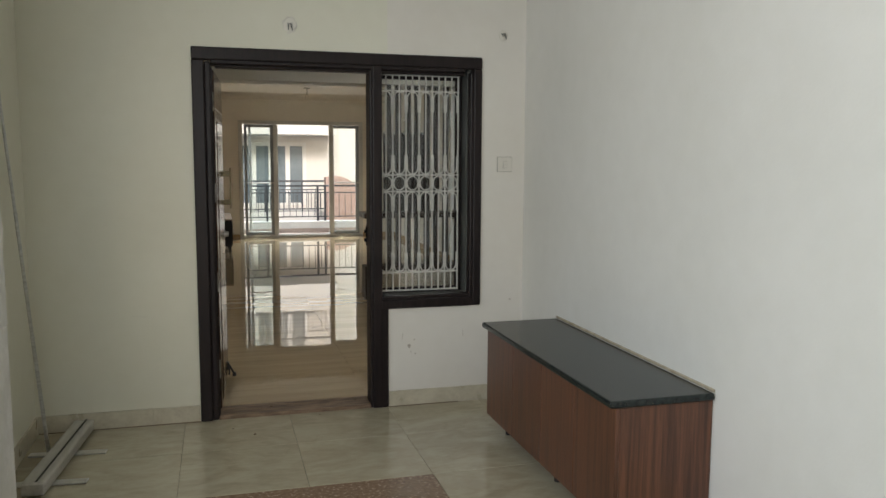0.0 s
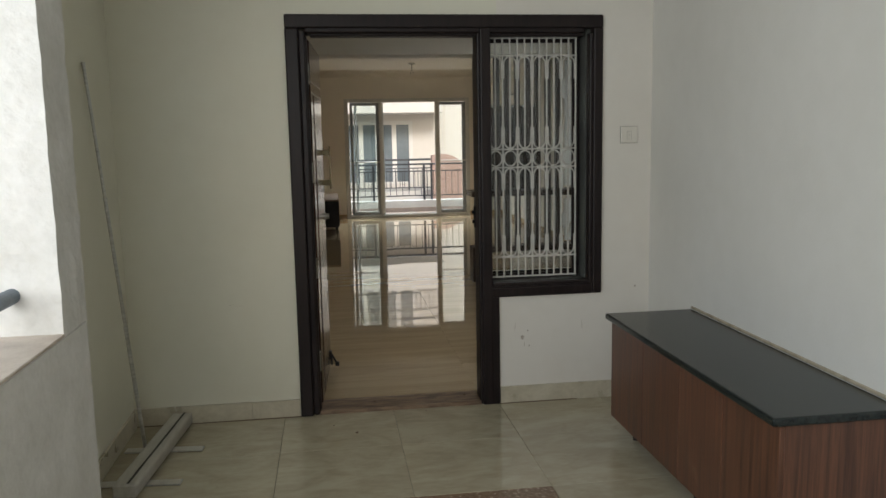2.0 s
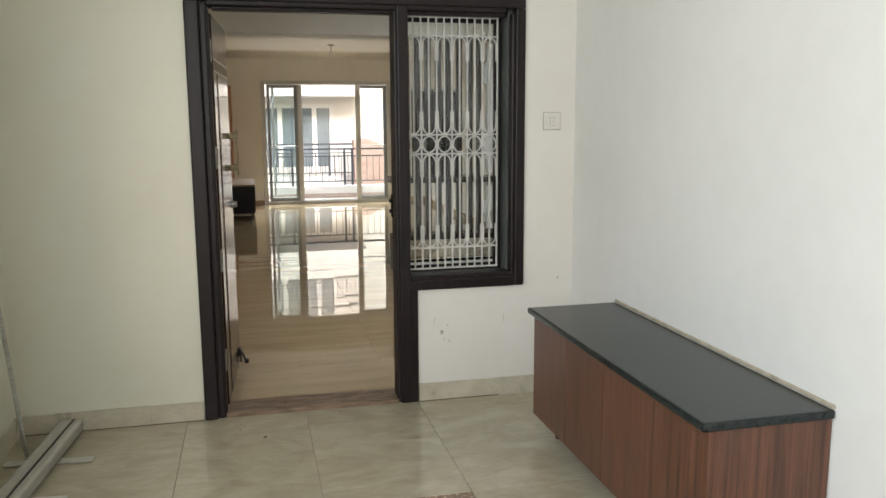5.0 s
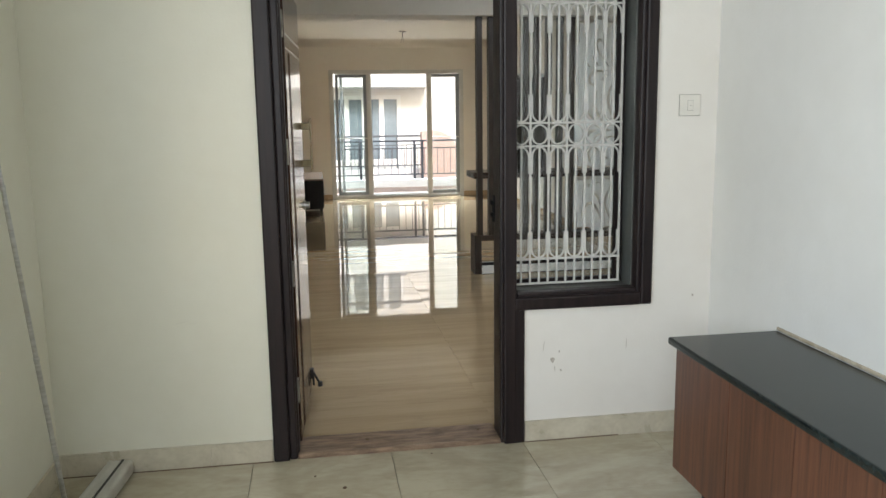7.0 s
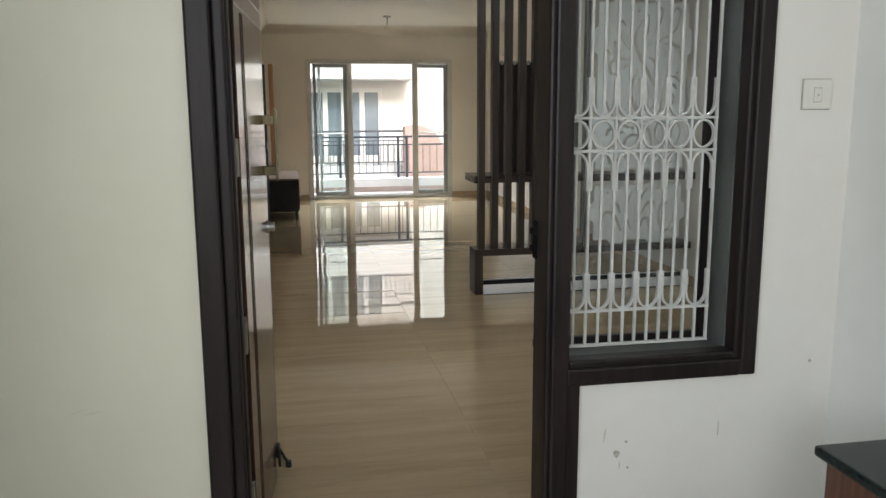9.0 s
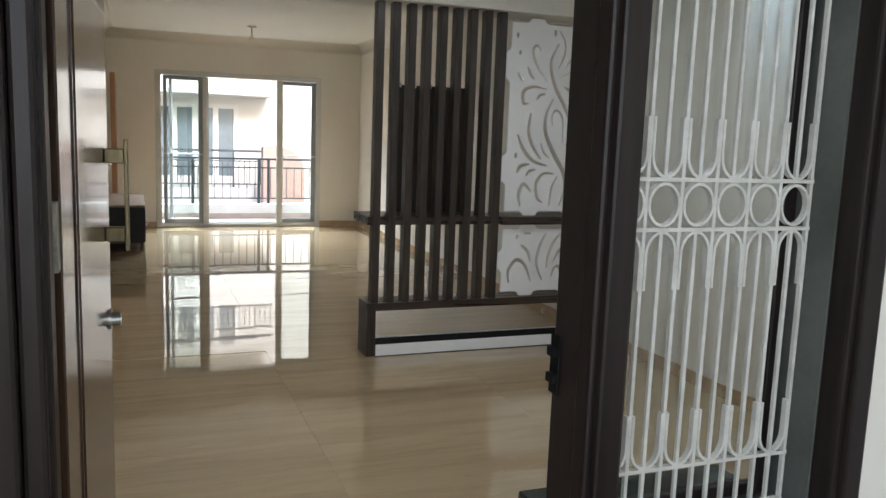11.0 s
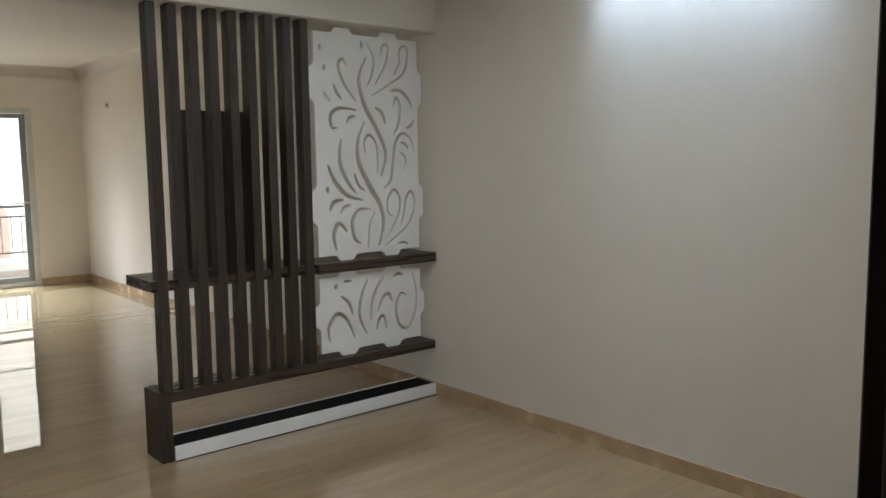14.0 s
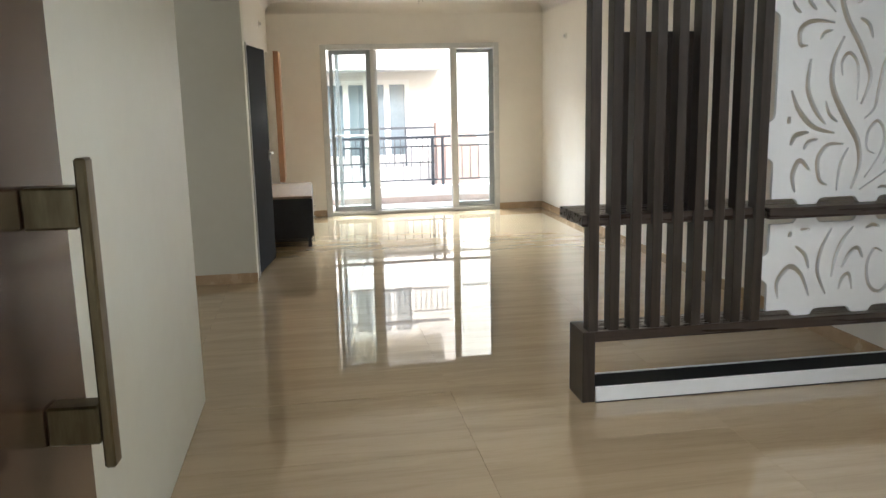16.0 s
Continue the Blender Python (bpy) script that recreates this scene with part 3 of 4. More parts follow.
    stop = part("door_stop", swung(blocks(((0.0, 0.74, 0.075), (0.012, 0.78, 0.13)), bevel=0.003)), BLACK, leaf, "black folding door stop")
    part("stop_leg", swung(rods(((0.01, 0.76, 0.11), (0.045, 0.77, 0.035), 0.006), ((0.045, 0.77, 0.024), (0.045, 0.77, 0.05), 0.013), ((0.01, 0.75, 0.11), (0.012, 0.74, 0.04), 0.006))), BLACK, stop)


entrance_door()


def sidelight_grille():
    g = thing("sidelight_grille", "white enamelled wrought iron grille with rings and loops", "grille", (1.364, 0.09, 0.705))
    y = 0.09
    x0, pitch, n = 1.108, 0.0852, 6
    rails = (0.731, 0.846, 1.364, 1.467, 1.99, 2.087)
    for z in rails:
        part("rail", blocks(((x0 - 0.005, y - 0.007, z - 0.004), (x0 + n * pitch + 0.005, y + 0.007, z + 0.004))), GRILLE_WHITE, g)
    for i in range(n + 1):
        x = x0 + i * pitch
        part("bar", blocks(((x - 0.004, y - 0.005, rails[0]), (x + 0.004, y + 0.005, rails[-1]))), GRILLE_WHITE, g)
    for i in range(n):
        x = x0 + (i + 0.5) * pitch
        for a, b in ((rails[0], rails[2]), (rails[3], rails[5])):
            part("bar", blocks(((x - 0.004, y - 0.004, a), (x + 0.004, y + 0.004, b))), GRILLE_WHITE, g)
        ring = [(x + 0.0365 * math.cos(k * math.pi / 12), y, 1.4155 + 0.043 * math.sin(k * math.pi / 12)) for k in range(25)]
        part("ring", strip(bmesh.new(), ring, 0.003, 0.007), GRILLE_WHITE, g)
        r = pitch / 2 - 0.007
        for z, tip, up in ((1.99, 1.861, -1), (1.467, 1.592, 1), (1.364, 1.239, -1), (0.846, 0.971, 1)):
            arc = [(x - r, y, tip), (x - r, y, z + up * 0.05)] + [(x - r * math.cos(k * math.pi / 10), y, z + up * (0.05 - 0.045 * math.sin(k * math.pi / 10))) for k in range(1, 10)] + [(x + r, y, z + up * 0.05), (x + r, y, tip)]
            part("loop", strip(bmesh.new(), arc, 0.003, 0.007), GRILLE_WHITE, g)


sidelight_grille()

# ---- porch things ----
def porch_cabinet():
    c = thing("shoe_cabinet", "low reddish brown laminate shoe cabinet against the white wall", "cabinet", (1.82, -1.36, 0.0))
    x0, x1, ya, yb = 1.605, RIGHT_P - 0.004, -2.125, -0.60
    part("body", blocks(((x0 + 0.02, ya + 0.002, 0.115), (x1, yb - 0.002, 0.607)), bevel=0.001), CABINET_WOOD, c)
    part("end_panel", blocks(((x0 + 0.018, ya - 0.016, 0.10), (x1, ya + 0.002, 0.607)), bevel=0.001), CABINET_WOOD, c)
    part("end_panel", blocks(((x0 + 0.018, yb - 0.002, 0.10), (x1, yb + 0.016, 0.607)), bevel=0.001), CABINET_WOOD, c)
    edges = (ya - 0.016, -1.76, -1.385, -1.0, yb + 0.016)
    for a, b in zip(edges, edges[1:]):
        part("door", blocks(((x0, a + 0.0015, 0.10), (x0 + 0.018, b - 0.0015, 0.605)), bevel=0.0012), CABINET_WOOD, c)
    for y in (ya + 0.09, -1.385, yb - 0.09):
        for x in (x0 + 0.10, x1 - 0.06):
            part("leg", rods(((x, y, 0.0), (x, y, 0.118), 0.02), sides=12), BLACK, c, "short black leg")


porch_cabinet()
single("granite_top", blocks(((1.572, -2.155, 0.609), (RIGHT_P - 0.002, -0.572, 0.639)), bevel=0.009, segments=3), BLACK_GRANITE, "polished black granite slab on the shoe cabinet", "worktop", (1.8, -1.36, 0.609))


single("caulk_bead", blocks(((RIGHT_P - 0.008, -2.15, 0.640), (RIGHT_P, -0.575, 0.655)), bevel=0.003), material("stained_caulk", (0.48, 0.42, 0.32), (0.30, 0.25, 0.18), rough=0.7, scale=5, stretch=(1, 3, 1)),
       "stained caulk bead along the wall above the granite", "caulk", (RIGHT_P, -1.36, 0.64))


def banner_stand():
    b = thing("banner_stand", "silver roll-up banner base with its pole leaning on the wall", "banner stand", (-0.69, -0.5, 0.0))
    turn = Matrix.Translation((-0.685, -0.49, 0)) @ Matrix.Rotation(radians(-5.5), 4, "Z")

    def put(bm):
        bmesh.ops.transform(bm, matrix=turn, verts=bm.verts)
        return bm

    part("base_box", put(blocks(((-0.055, -0.46, 0.012), (0.055, 0.46, 0.075)), bevel=0.016, segments=3)), ALUMINIUM, b)
    part("slot", put(blocks(((0.008, -0.455, 0.0745), (0.018, 0.455, 0.077)))), BLACK, b)
    for y in (-0.462, 0.462):
        part("end_cap", put(blocks(((-0.05, y - 0.006, 0.014), (0.05, y + 0.006, 0.07)), bevel=0.004)), ALUMINIUM, b)
    for y in (-0.30, 0.10):
        part("foot", put(blocks(((-0.19, y - 0.028, 0.002), (0.20, y + 0.028, 0.011)), bevel=0.004)), ALUMINIUM, b)
    joints = [Vector((-0.772, -0.355, 0.012)), Vector((-0.812, -0.40, 0.65)), Vector((-0.850, -0.445, 1.29)), Vector((-0.888, -0.49, 1.915))]
    for k in range(3):
        part("pole_section", rods((joints[k], joints[k + 1], 0.0095 - 0.001 * k), sides=10), STEEL, b, smooth=False)
        part("pole_collar", rods((joints[k + 1] - (joints[k + 1] - joints[k]) * 0.02, joints[k + 1], 0.011 - 0.001 * k), sides=10), STEEL, b)


banner_stand()


def switch_plate():
    s = thing("wall_switch", "ivory plastic doorbell switch plate on the wall", "switch", (1.905, -0.012, 1.495))
    # darker backing and rocker surround paint the shadow lines round plate and rocker
    part("backing", blocks(((1.854, -0.006, 1.489), (1.956, 0.0, 1.585)), bevel=0.002), SEAM, s)
    part("plate", blocks(((1.856, -0.012, 1.491), (1.954, -0.004, 1.583)), bevel=0.004, segments=2), PLASTIC, s)
    part("rocker_shadow", blocks(((1.8905, -0.0125, 1.512), (1.9185, -0.010, 1.558))), SEAM, s)
    part("rocker", blocks(((1.892, -0.0155, 1.5135), (1.917, -0.011, 1.5565)), bevel=0.002), PLASTIC, s)
    part("push_dot", rods(((1.9045, -0.0155, 1.535), (1.9045, -0.0170, 1.535), 0.003), sides=8), SEAM, s)


switch_plate()


def wall_box(name, x, z, r, label):
    """An uncovered round conduit box, with a ragged rim and loose wires."""
    b = thing(name, label, "conduit box", (x, -0.004, z))
    bm = bmesh.new()
    rim = [r * (1 + 0.13 * math.sin(k * 2.3) + 0.06 * math.sin(k * 5.1)) for k in range(20)]
    outer = [bm.verts.new((x + rim[k] * math.cos(k * math.pi / 10), -0.003, z + rim[k] * 1.15 * math.sin(k * math.pi / 10))) for k in range(20)]
    inner = [bm.verts.new((x + r * 0.8 * math.cos(k * math.pi / 10), -0.006, z + r * 0.9 * math.sin(k * math.pi / 10))) for k in range(20)]
    for k in range(20):
        bm.faces.new((outer[k], outer[(k + 1) % 20], inner[(k + 1) % 20], inner[k]))
    bm.faces.new(inner)
    bmesh.ops.recalc_face_normals(bm, faces=bm.faces)
    part("cover", bm, PLASTIC, b)
    for k in range(4):
        a = Vector((x - 0.012 + 0.008 * k, -0.004, z + 0.012))
        c = a + Vector((random.uniform(-0.012, 0.012), -0.02, random.uniform(-0.05, -0.02)))
        part("wire", rods((a, c, 0.0025), sides=6), WIRE, b)


wall_box("ceiling_conduit", 0.56, 2.345, 0.042, "round conduit box with loose wires above the door")
wall_box("wall_conduit", 1.885, 2.345, 0.03, "small filled conduit box above the switch")


def wall_nicks():
    """Chipped paint by the skirting."""
    for k, (x, z, r) in enumerate(((1.278, 0.385, 0.010), (1.31, 0.425, 0.004), (1.318, 0.335, 0.004), (1.955, 0.66, 0.005))):
        bm = bmesh.new()
        rim = [bm.verts.new((x + r * (1 + 0.35 * math.sin(j * 1.9 + k)) * math.cos(j * math.pi / 5), -0.0025, z + r * 1.3 * math.sin(j * math.pi / 5))) for j in range(10)]
        back = [bm.verts.new((v.co.x, 0.001, v.co.z)) for v in rim]
        bm.faces.new(rim)
        for j in range(10):
            bm.faces.new((rim[j], rim[(j + 1) % 10], back[(j + 1) % 10], back[j]))
        bmesh.ops.recalc_face_normals(bm, faces=bm.faces)
        single("wall_nick", bm, HOLE_DARK, "small dark chip in the wall paint", "chip", (x, 0, z))


wall_nicks()


def wall_scratches():
    """Fine upright scrapes in the paint beside and under the sidelight."""
    for x, z, length, lean in ((1.635, 0.445, 0.052, 0.0), (1.236, 0.452, 0.05, 0.12), (1.29, 0.345, 0.03, -0.05), (-0.35, 0.655, 0.012, 4.0), (-0.31, 0.648, 0.010, 5.0)):
        bm = bmesh.new()
        w = 0.0014
        outline = [(-w, -length / 2), (w * 0.6, -length * 0.2), (0.0, length / 2), (-w * 1.3, length * 0.15)]
        rim = [bm.verts.new((x + u + v * lean, -0.0012, z + v)) for u, v in outline]
        back = [bm.verts.new((v.co.x, 0.001, v.co.z)) for v in rim]
        bm.faces.new(rim)
        for j in range(4):
            bm.faces.new((rim[j], rim[(j + 1) % 4], back[(j + 1) % 4], back[j]))
        bmesh.ops.recalc_face_normals(bm, faces=bm.faces)
        single("wall_scratch", bm, HOLE_DARK, "fine grey scratch in the wall paint", "scratch", (x, 0, z))


wall_scratches()


def crumbs():
    """Crumbs of plaster left by the threshold."""
    for x, y, z, r in ((0.42, 0.10, 0.022, 0.009), (0.30, -0.33, 0.0, 0.010), (0.18, -0.20, 0.0, 0.006), (0.95, 0.12, 0.022, 0.008), (0.70, -0.06, 0.0, 0.005)):
        bm = bmesh.new()
        bmesh.ops.create_icosphere(bm, subdivisions=1, radius=r)
        for v in bm.verts:
            v.co = Vector((x, y, z + r * 0.5)) + Vector((v.co.x * random.uniform(0.7, 1.3), v.co.y * random.uniform(0.7, 1.3), v.co.z * 0.55))
        tagged(single("plaster_crumb", bm, DIRT, "small brown crumb of debris lying by the threshold", "debris", (x, y, z)), group="crumbs by the threshold")


crumbs()
single("parapet_pipe", rods(((-0.83, -1.69, 1.06), (-0.83, -7.99, 1.06), 0.026), sides=16), BLUE_PIPE, "blue-grey painted pipe rail in the porch opening", "rail", (-0.83, -4.8, 1.06), smooth=False)

# ---- hall: low cabinet behind the sidelight ----
def hall_cabinet():
    c = thing("low_cabinet", "low black cabinet against the wall under the sidelight", "cabinet", (1.4, 0.33, 0.0))
    part("body", blocks(((1.13, 0.206, 0.06), (1.72, 0.42, 0.63)), bevel=0.003), GREY_LAMINATE, c)
    part("top", blocks(((1.12, 0.204, 0.63), (1.73, 0.435, 0.66)), bevel=0.004), BLACK_GRANITE, c)
    part("plinth", blocks(((1.15, 0.21, 0.0), (1.70, 0.40, 0.06))), BLACK, c)
    for a, b in ((1.135, 1.422), (1.428, 1.715)):
        part("door", blocks(((a, 0.42, 0.07), (b, 0.436, 0.622)), bevel=0.002), GREY_LAMINATE, c)


hall_cabinet()

def ceiling_light(x, half, y0, y1, label):
    """A recessed LED: a frame round a glowing diffuser."""
    c = thing("ceiling_light", label, "ceiling light", (x, (y0 + y1) / 2, CEIL))
    a, b = x - half, x + half
    part("frame", blocks(((a - 0.015, y0 - 0.015, 2.735), (a, y1 + 0.015, CEIL)), ((b, y0 - 0.015, 2.735), (b + 0.015, y1 + 0.015, CEIL)), ((a, y0 - 0.015, 2.735), (b, y0, CEIL)), ((a, y1, 2.735), (b, y1 + 0.015, CEIL)), bevel=0.002), PANEL_WHITE, c)
    part("diffuser", blocks(((a, y0, 2.765), (b, y1, 2.775))), LED_GLOW, c, "glowing diffuser")


# the wide panel is unseen, added as the hall's general light
ceiling_light(1.85, 0.27, 1.49, 2.57, "unseen white LED panel added in the hall ceiling to brighten the hall")
ceiling_light(3.45, 0.045, 1.33, 2.56, "narrow cool white LED strip along the hall wall")

# ---- the slatted screen ----
FRONT = 3.88


def stroke(points, width):
    """The closed outline of a tapered stroke along a smooth line through points."""
    p = [Vector((*points[0], 0))] + [Vector((*q, 0)) for q in points] + [Vector((*points[-1], 0))]
    line = []
    steps = 7 if len(points) > 2 else 4
    for i in range(1, len(p) - 2):
        for s in range(steps):
            t = s / steps
            line.append(0.5 * (2 * p[i] + (p[i + 1] - p[i - 1]) * t + (2 * p[i - 1] - 5 * p[i] + 4 * p[i + 1] - p[i + 2]) * t * t + (3 * p[i] - p[i - 1] - 3 * p[i + 1] + p[i + 2]) * t ** 3))
    line.append(p[-2])
    n = len(line)
    left, right = [], []
    for i, c in enumerate(line):
        d = (line[min(i + 1, n - 1)] - line[max(i - 1, 0)]).normalized()
        side = Vector((-d.y, d.x, 0)) * width / 2 * max(0.38, math.sin(math.pi * (i + 0.6) / (n + 0.2)) ** 0.6)
        left.append(c + side)
        right.append(c - side)
    return left + right[::-1]


def tabbed(w, h, tabs_x, tabs_y, out):
    """A rectangle whose sides carry rounded tabs."""
    def bump(at, half):
        return [(at - half - 0.035, 0), (at - half - 0.012, 0.12 * out), (at - half, 0.5 * out), (at - half + 0.008, 0.9 * out), (at - half + 0.02, out),
                (at + half - 0.02, out), (at + half - 0.008, 0.9 * out), (at + half, 0.5 * out), (at + half + 0.012, 0.12 * out), (at + half + 0.035, 0)]
    pts = [(0, 0)]
    for at, half in tabs_x:
        pts += [(s, -o) for s, o in bump(at, half)]
    pts += [(w, 0)]
    for at, half in tabs_y:
        pts += [(w + o, s) for s, o in bump(at, half)]
    pts += [(w, h)]
    for at, half in tabs_x[::-1]:
        pts += [(s, h + o) for s, o in bump(at, half)[::-1]]
    pts += [(0, h)]
    for at, half in tabs_y[::-1]:
        pts += [(-o, s) for s, o in bump(at, half)[::-1]]
    return [Vector((x, z, 0)) for x, z in pts]


def routed_board(outline, cuts, thick, at):
    """A board with the cuts sawn right through, standing upright in the plane of x and z."""
    curve = bpy.data.curves.new("board_outline", "CURVE")
    curve.dimensions, curve.fill_mode, curve.extrude = "2D", "BOTH", thick / 2
    for loop in [outline] + cuts:
        s = curve.splines.new("POLY")
        s.points.add(len(loop) - 1)
        for q, v in zip(s.points, loop):
            q.co = (v.x, v.y, 0, 1)
        s.use_cyclic_u = True
    ob = bpy.data.objects.new("board_outline", curve)
    me = bpy.data.meshes.new_from_object(ob)
    bpy.data.objects.remove(ob)
    bm = bmesh.new()
    bm.from_mesh(me)
    bpy.data.meshes.remove(me)
    bmesh.ops.transform(bm, matrix=Matrix.Translation(at) @ Matrix.Rotation(radians(90), 4, "X"), verts=bm.verts)
    return bm


def upper_cuts():
    made = []

    def cut(*args):
        made.append(stroke(args[:-1], args[-1]))

    cut((0.045, 1.245), (0.043, 1.210), 0.0191)
    cut((0.070, 1.129), (0.069, 1.096), 0.0191)
    cut((0.338, 1.286), (0.339, 1.240), 0.0222)
    cut((0.371, 1.283), (0.423, 1.193), (0.413, 1.094), (0.375, 1.019), 0.0159)
    cut((0.476, 1.202), (0.496, 1.269), (0.536, 1.265), (0.518, 1.165), (0.435, 1.030), 0.0175)
    cut((0.581, 1.098), (0.622, 1.170), (0.624, 1.244), (0.665, 1.282), (0.691, 1.241), (0.661, 1.119), (0.564, 1.048), (0.410, 0.962), 0.0191)
    cut((0.229, 1.129), (0.198, 1.168), (0.169, 1.122), (0.212, 1.016), (0.293, 0.922), 0.0222)
    cut((0.060, 0.976), (0.080, 0.942), (0.107, 0.918), 0.0191)
    cut((0.132, 1.019), (0.155, 0.970), (0.191, 0.932), 0.0222)
    cut((0.370, 1.190), (0.316, 1.058), (0.353, 0.904), (0.446, 0.750), (0.507, 0.605), (0.465, 0.468), 0.0318)
    cut((0.292, 0.871), (0.178, 0.881), (0.110, 0.842), (0.113, 0.767), (0.152, 0.763), 0.0254)
    cut((0.216, 0.790), (0.241, 0.825), (0.284, 0.836), 0.0191)
    cut((0.555, 0.999), (0.626, 1.001), (0.697, 0.946), (0.716, 0.889), 0.0254)
    cut((0.568, 0.899), (0.594, 0.960), (0.624, 0.897), (0.606, 0.791), (0.570, 0.724), 0.0191)
    cut((0.430, 0.893), (0.480, 0.861), (0.507, 0.793), 0.0222)
    cut((0.669, 0.771), (0.709, 0.785), (0.731, 0.826), 0.0191)
    cut((0.729, 0.610), (0.707, 0.697), (0.645, 0.738), (0.588, 0.684), (0.561, 0.552), (0.543, 0.447), (0.490, 0.396), 0.0222)
    cut((0.623, 0.677), (0.659, 0.671), (0.685, 0.637), 0.0222)
    cut((0.607, 0.620), (0.649, 0.597), (0.664, 0.550), (0.640, 0.508), 0.0159)
    cut((0.349, 0.805), (0.299, 0.685), (0.303, 0.556), (0.377, 0.412), (0.461, 0.279), (0.479, 0.160), (0.441, 0.038), 0.0349)
    cut((0.352, 0.613), (0.346, 0.685), (0.385, 0.723), (0.436, 0.658), (0.441, 0.489), 0.0191)
    cut((0.175, 0.697), (0.165, 0.558), (0.211, 0.449), (0.276, 0.370), 0.0286)
    cut((0.078, 0.544), (0.124, 0.445), (0.210, 0.360), (0.328, 0.327), 0.0286)
    cut((0.267, 0.489), (0.294, 0.421), (0.344, 0.381), 0.0191)
    cut((0.073, 0.415), (0.072, 0.377), 0.0222)
    cut((0.087, 0.270), (0.114, 0.319), (0.186, 0.335), 0.0286)
    cut((0.161, 0.248), (0.185, 0.285), (0.236, 0.299), 0.0222)
    cut((0.382, 0.269), (0.295, 0.267), (0.244, 0.199), (0.258, 0.096), (0.304, 0.061), 0.0254)
    cut((0.413, 0.252), (0.372, 0.166), (0.359, 0.031), 0.0159)
    cut((0.126, 0.029), (0.108, 0.118), (0.144, 0.192), (0.206, 0.137), 0.0286)
    cut((0.562, 0.215), (0.516, 0.243), (0.517, 0.329), (0.566, 0.382), (0.609, 0.325), (0.594, 0.219), (0.513, 0.092), 0.0175)
    cut((0.616, 0.158), (0.641, 0.230), (0.659, 0.323), (0.700, 0.368), (0.730, 0.293), (0.671, 0.155), (0.488, 0.031), 0.0175)
    cut((0.593, 0.036), (0.630, 0.044), (0.672, 0.030), 0.0143)
    return made


def lower_cuts():
    made = []

    def cut(*args):
        made.append(stroke(args[:-1], args[-1]))

    cut((0.119, 0.416), (0.109, 0.386), 0.0235)
    cut((0.169, 0.425), (0.225, 0.425), 0.0165)
    cut((0.146, 0.340), (0.203, 0.291), (0.230, 0.214), 0.0235)
    cut((0.063, 0.062), (0.055, 0.156), (0.118, 0.230), (0.187, 0.189), (0.241, 0.066), 0.0283)
    cut((0.349, 0.426), (0.298, 0.321), (0.282, 0.197), (0.336, 0.072), 0.0235)
    cut((0.473, 0.429), (0.417, 0.360), (0.379, 0.268), (0.363, 0.164), 0.0235)
    cut((0.419, 0.209), (0.462, 0.289), (0.509, 0.311), (0.538, 0.257), 0.0259)
    cut((0.408, 0.093), (0.427, 0.154), (0.465, 0.174), (0.487, 0.091), 0.0212)
    cut((0.650, 0.286), (0.603, 0.303), (0.566, 0.221), (0.587, 0.108), (0.657, 0.070), (0.718, 0.165), (0.732, 0.308), (0.700, 0.435), 0.0212)
    cut((0.543, 0.416), (0.583, 0.433), (0.624, 0.422), 0.0212)
    return made


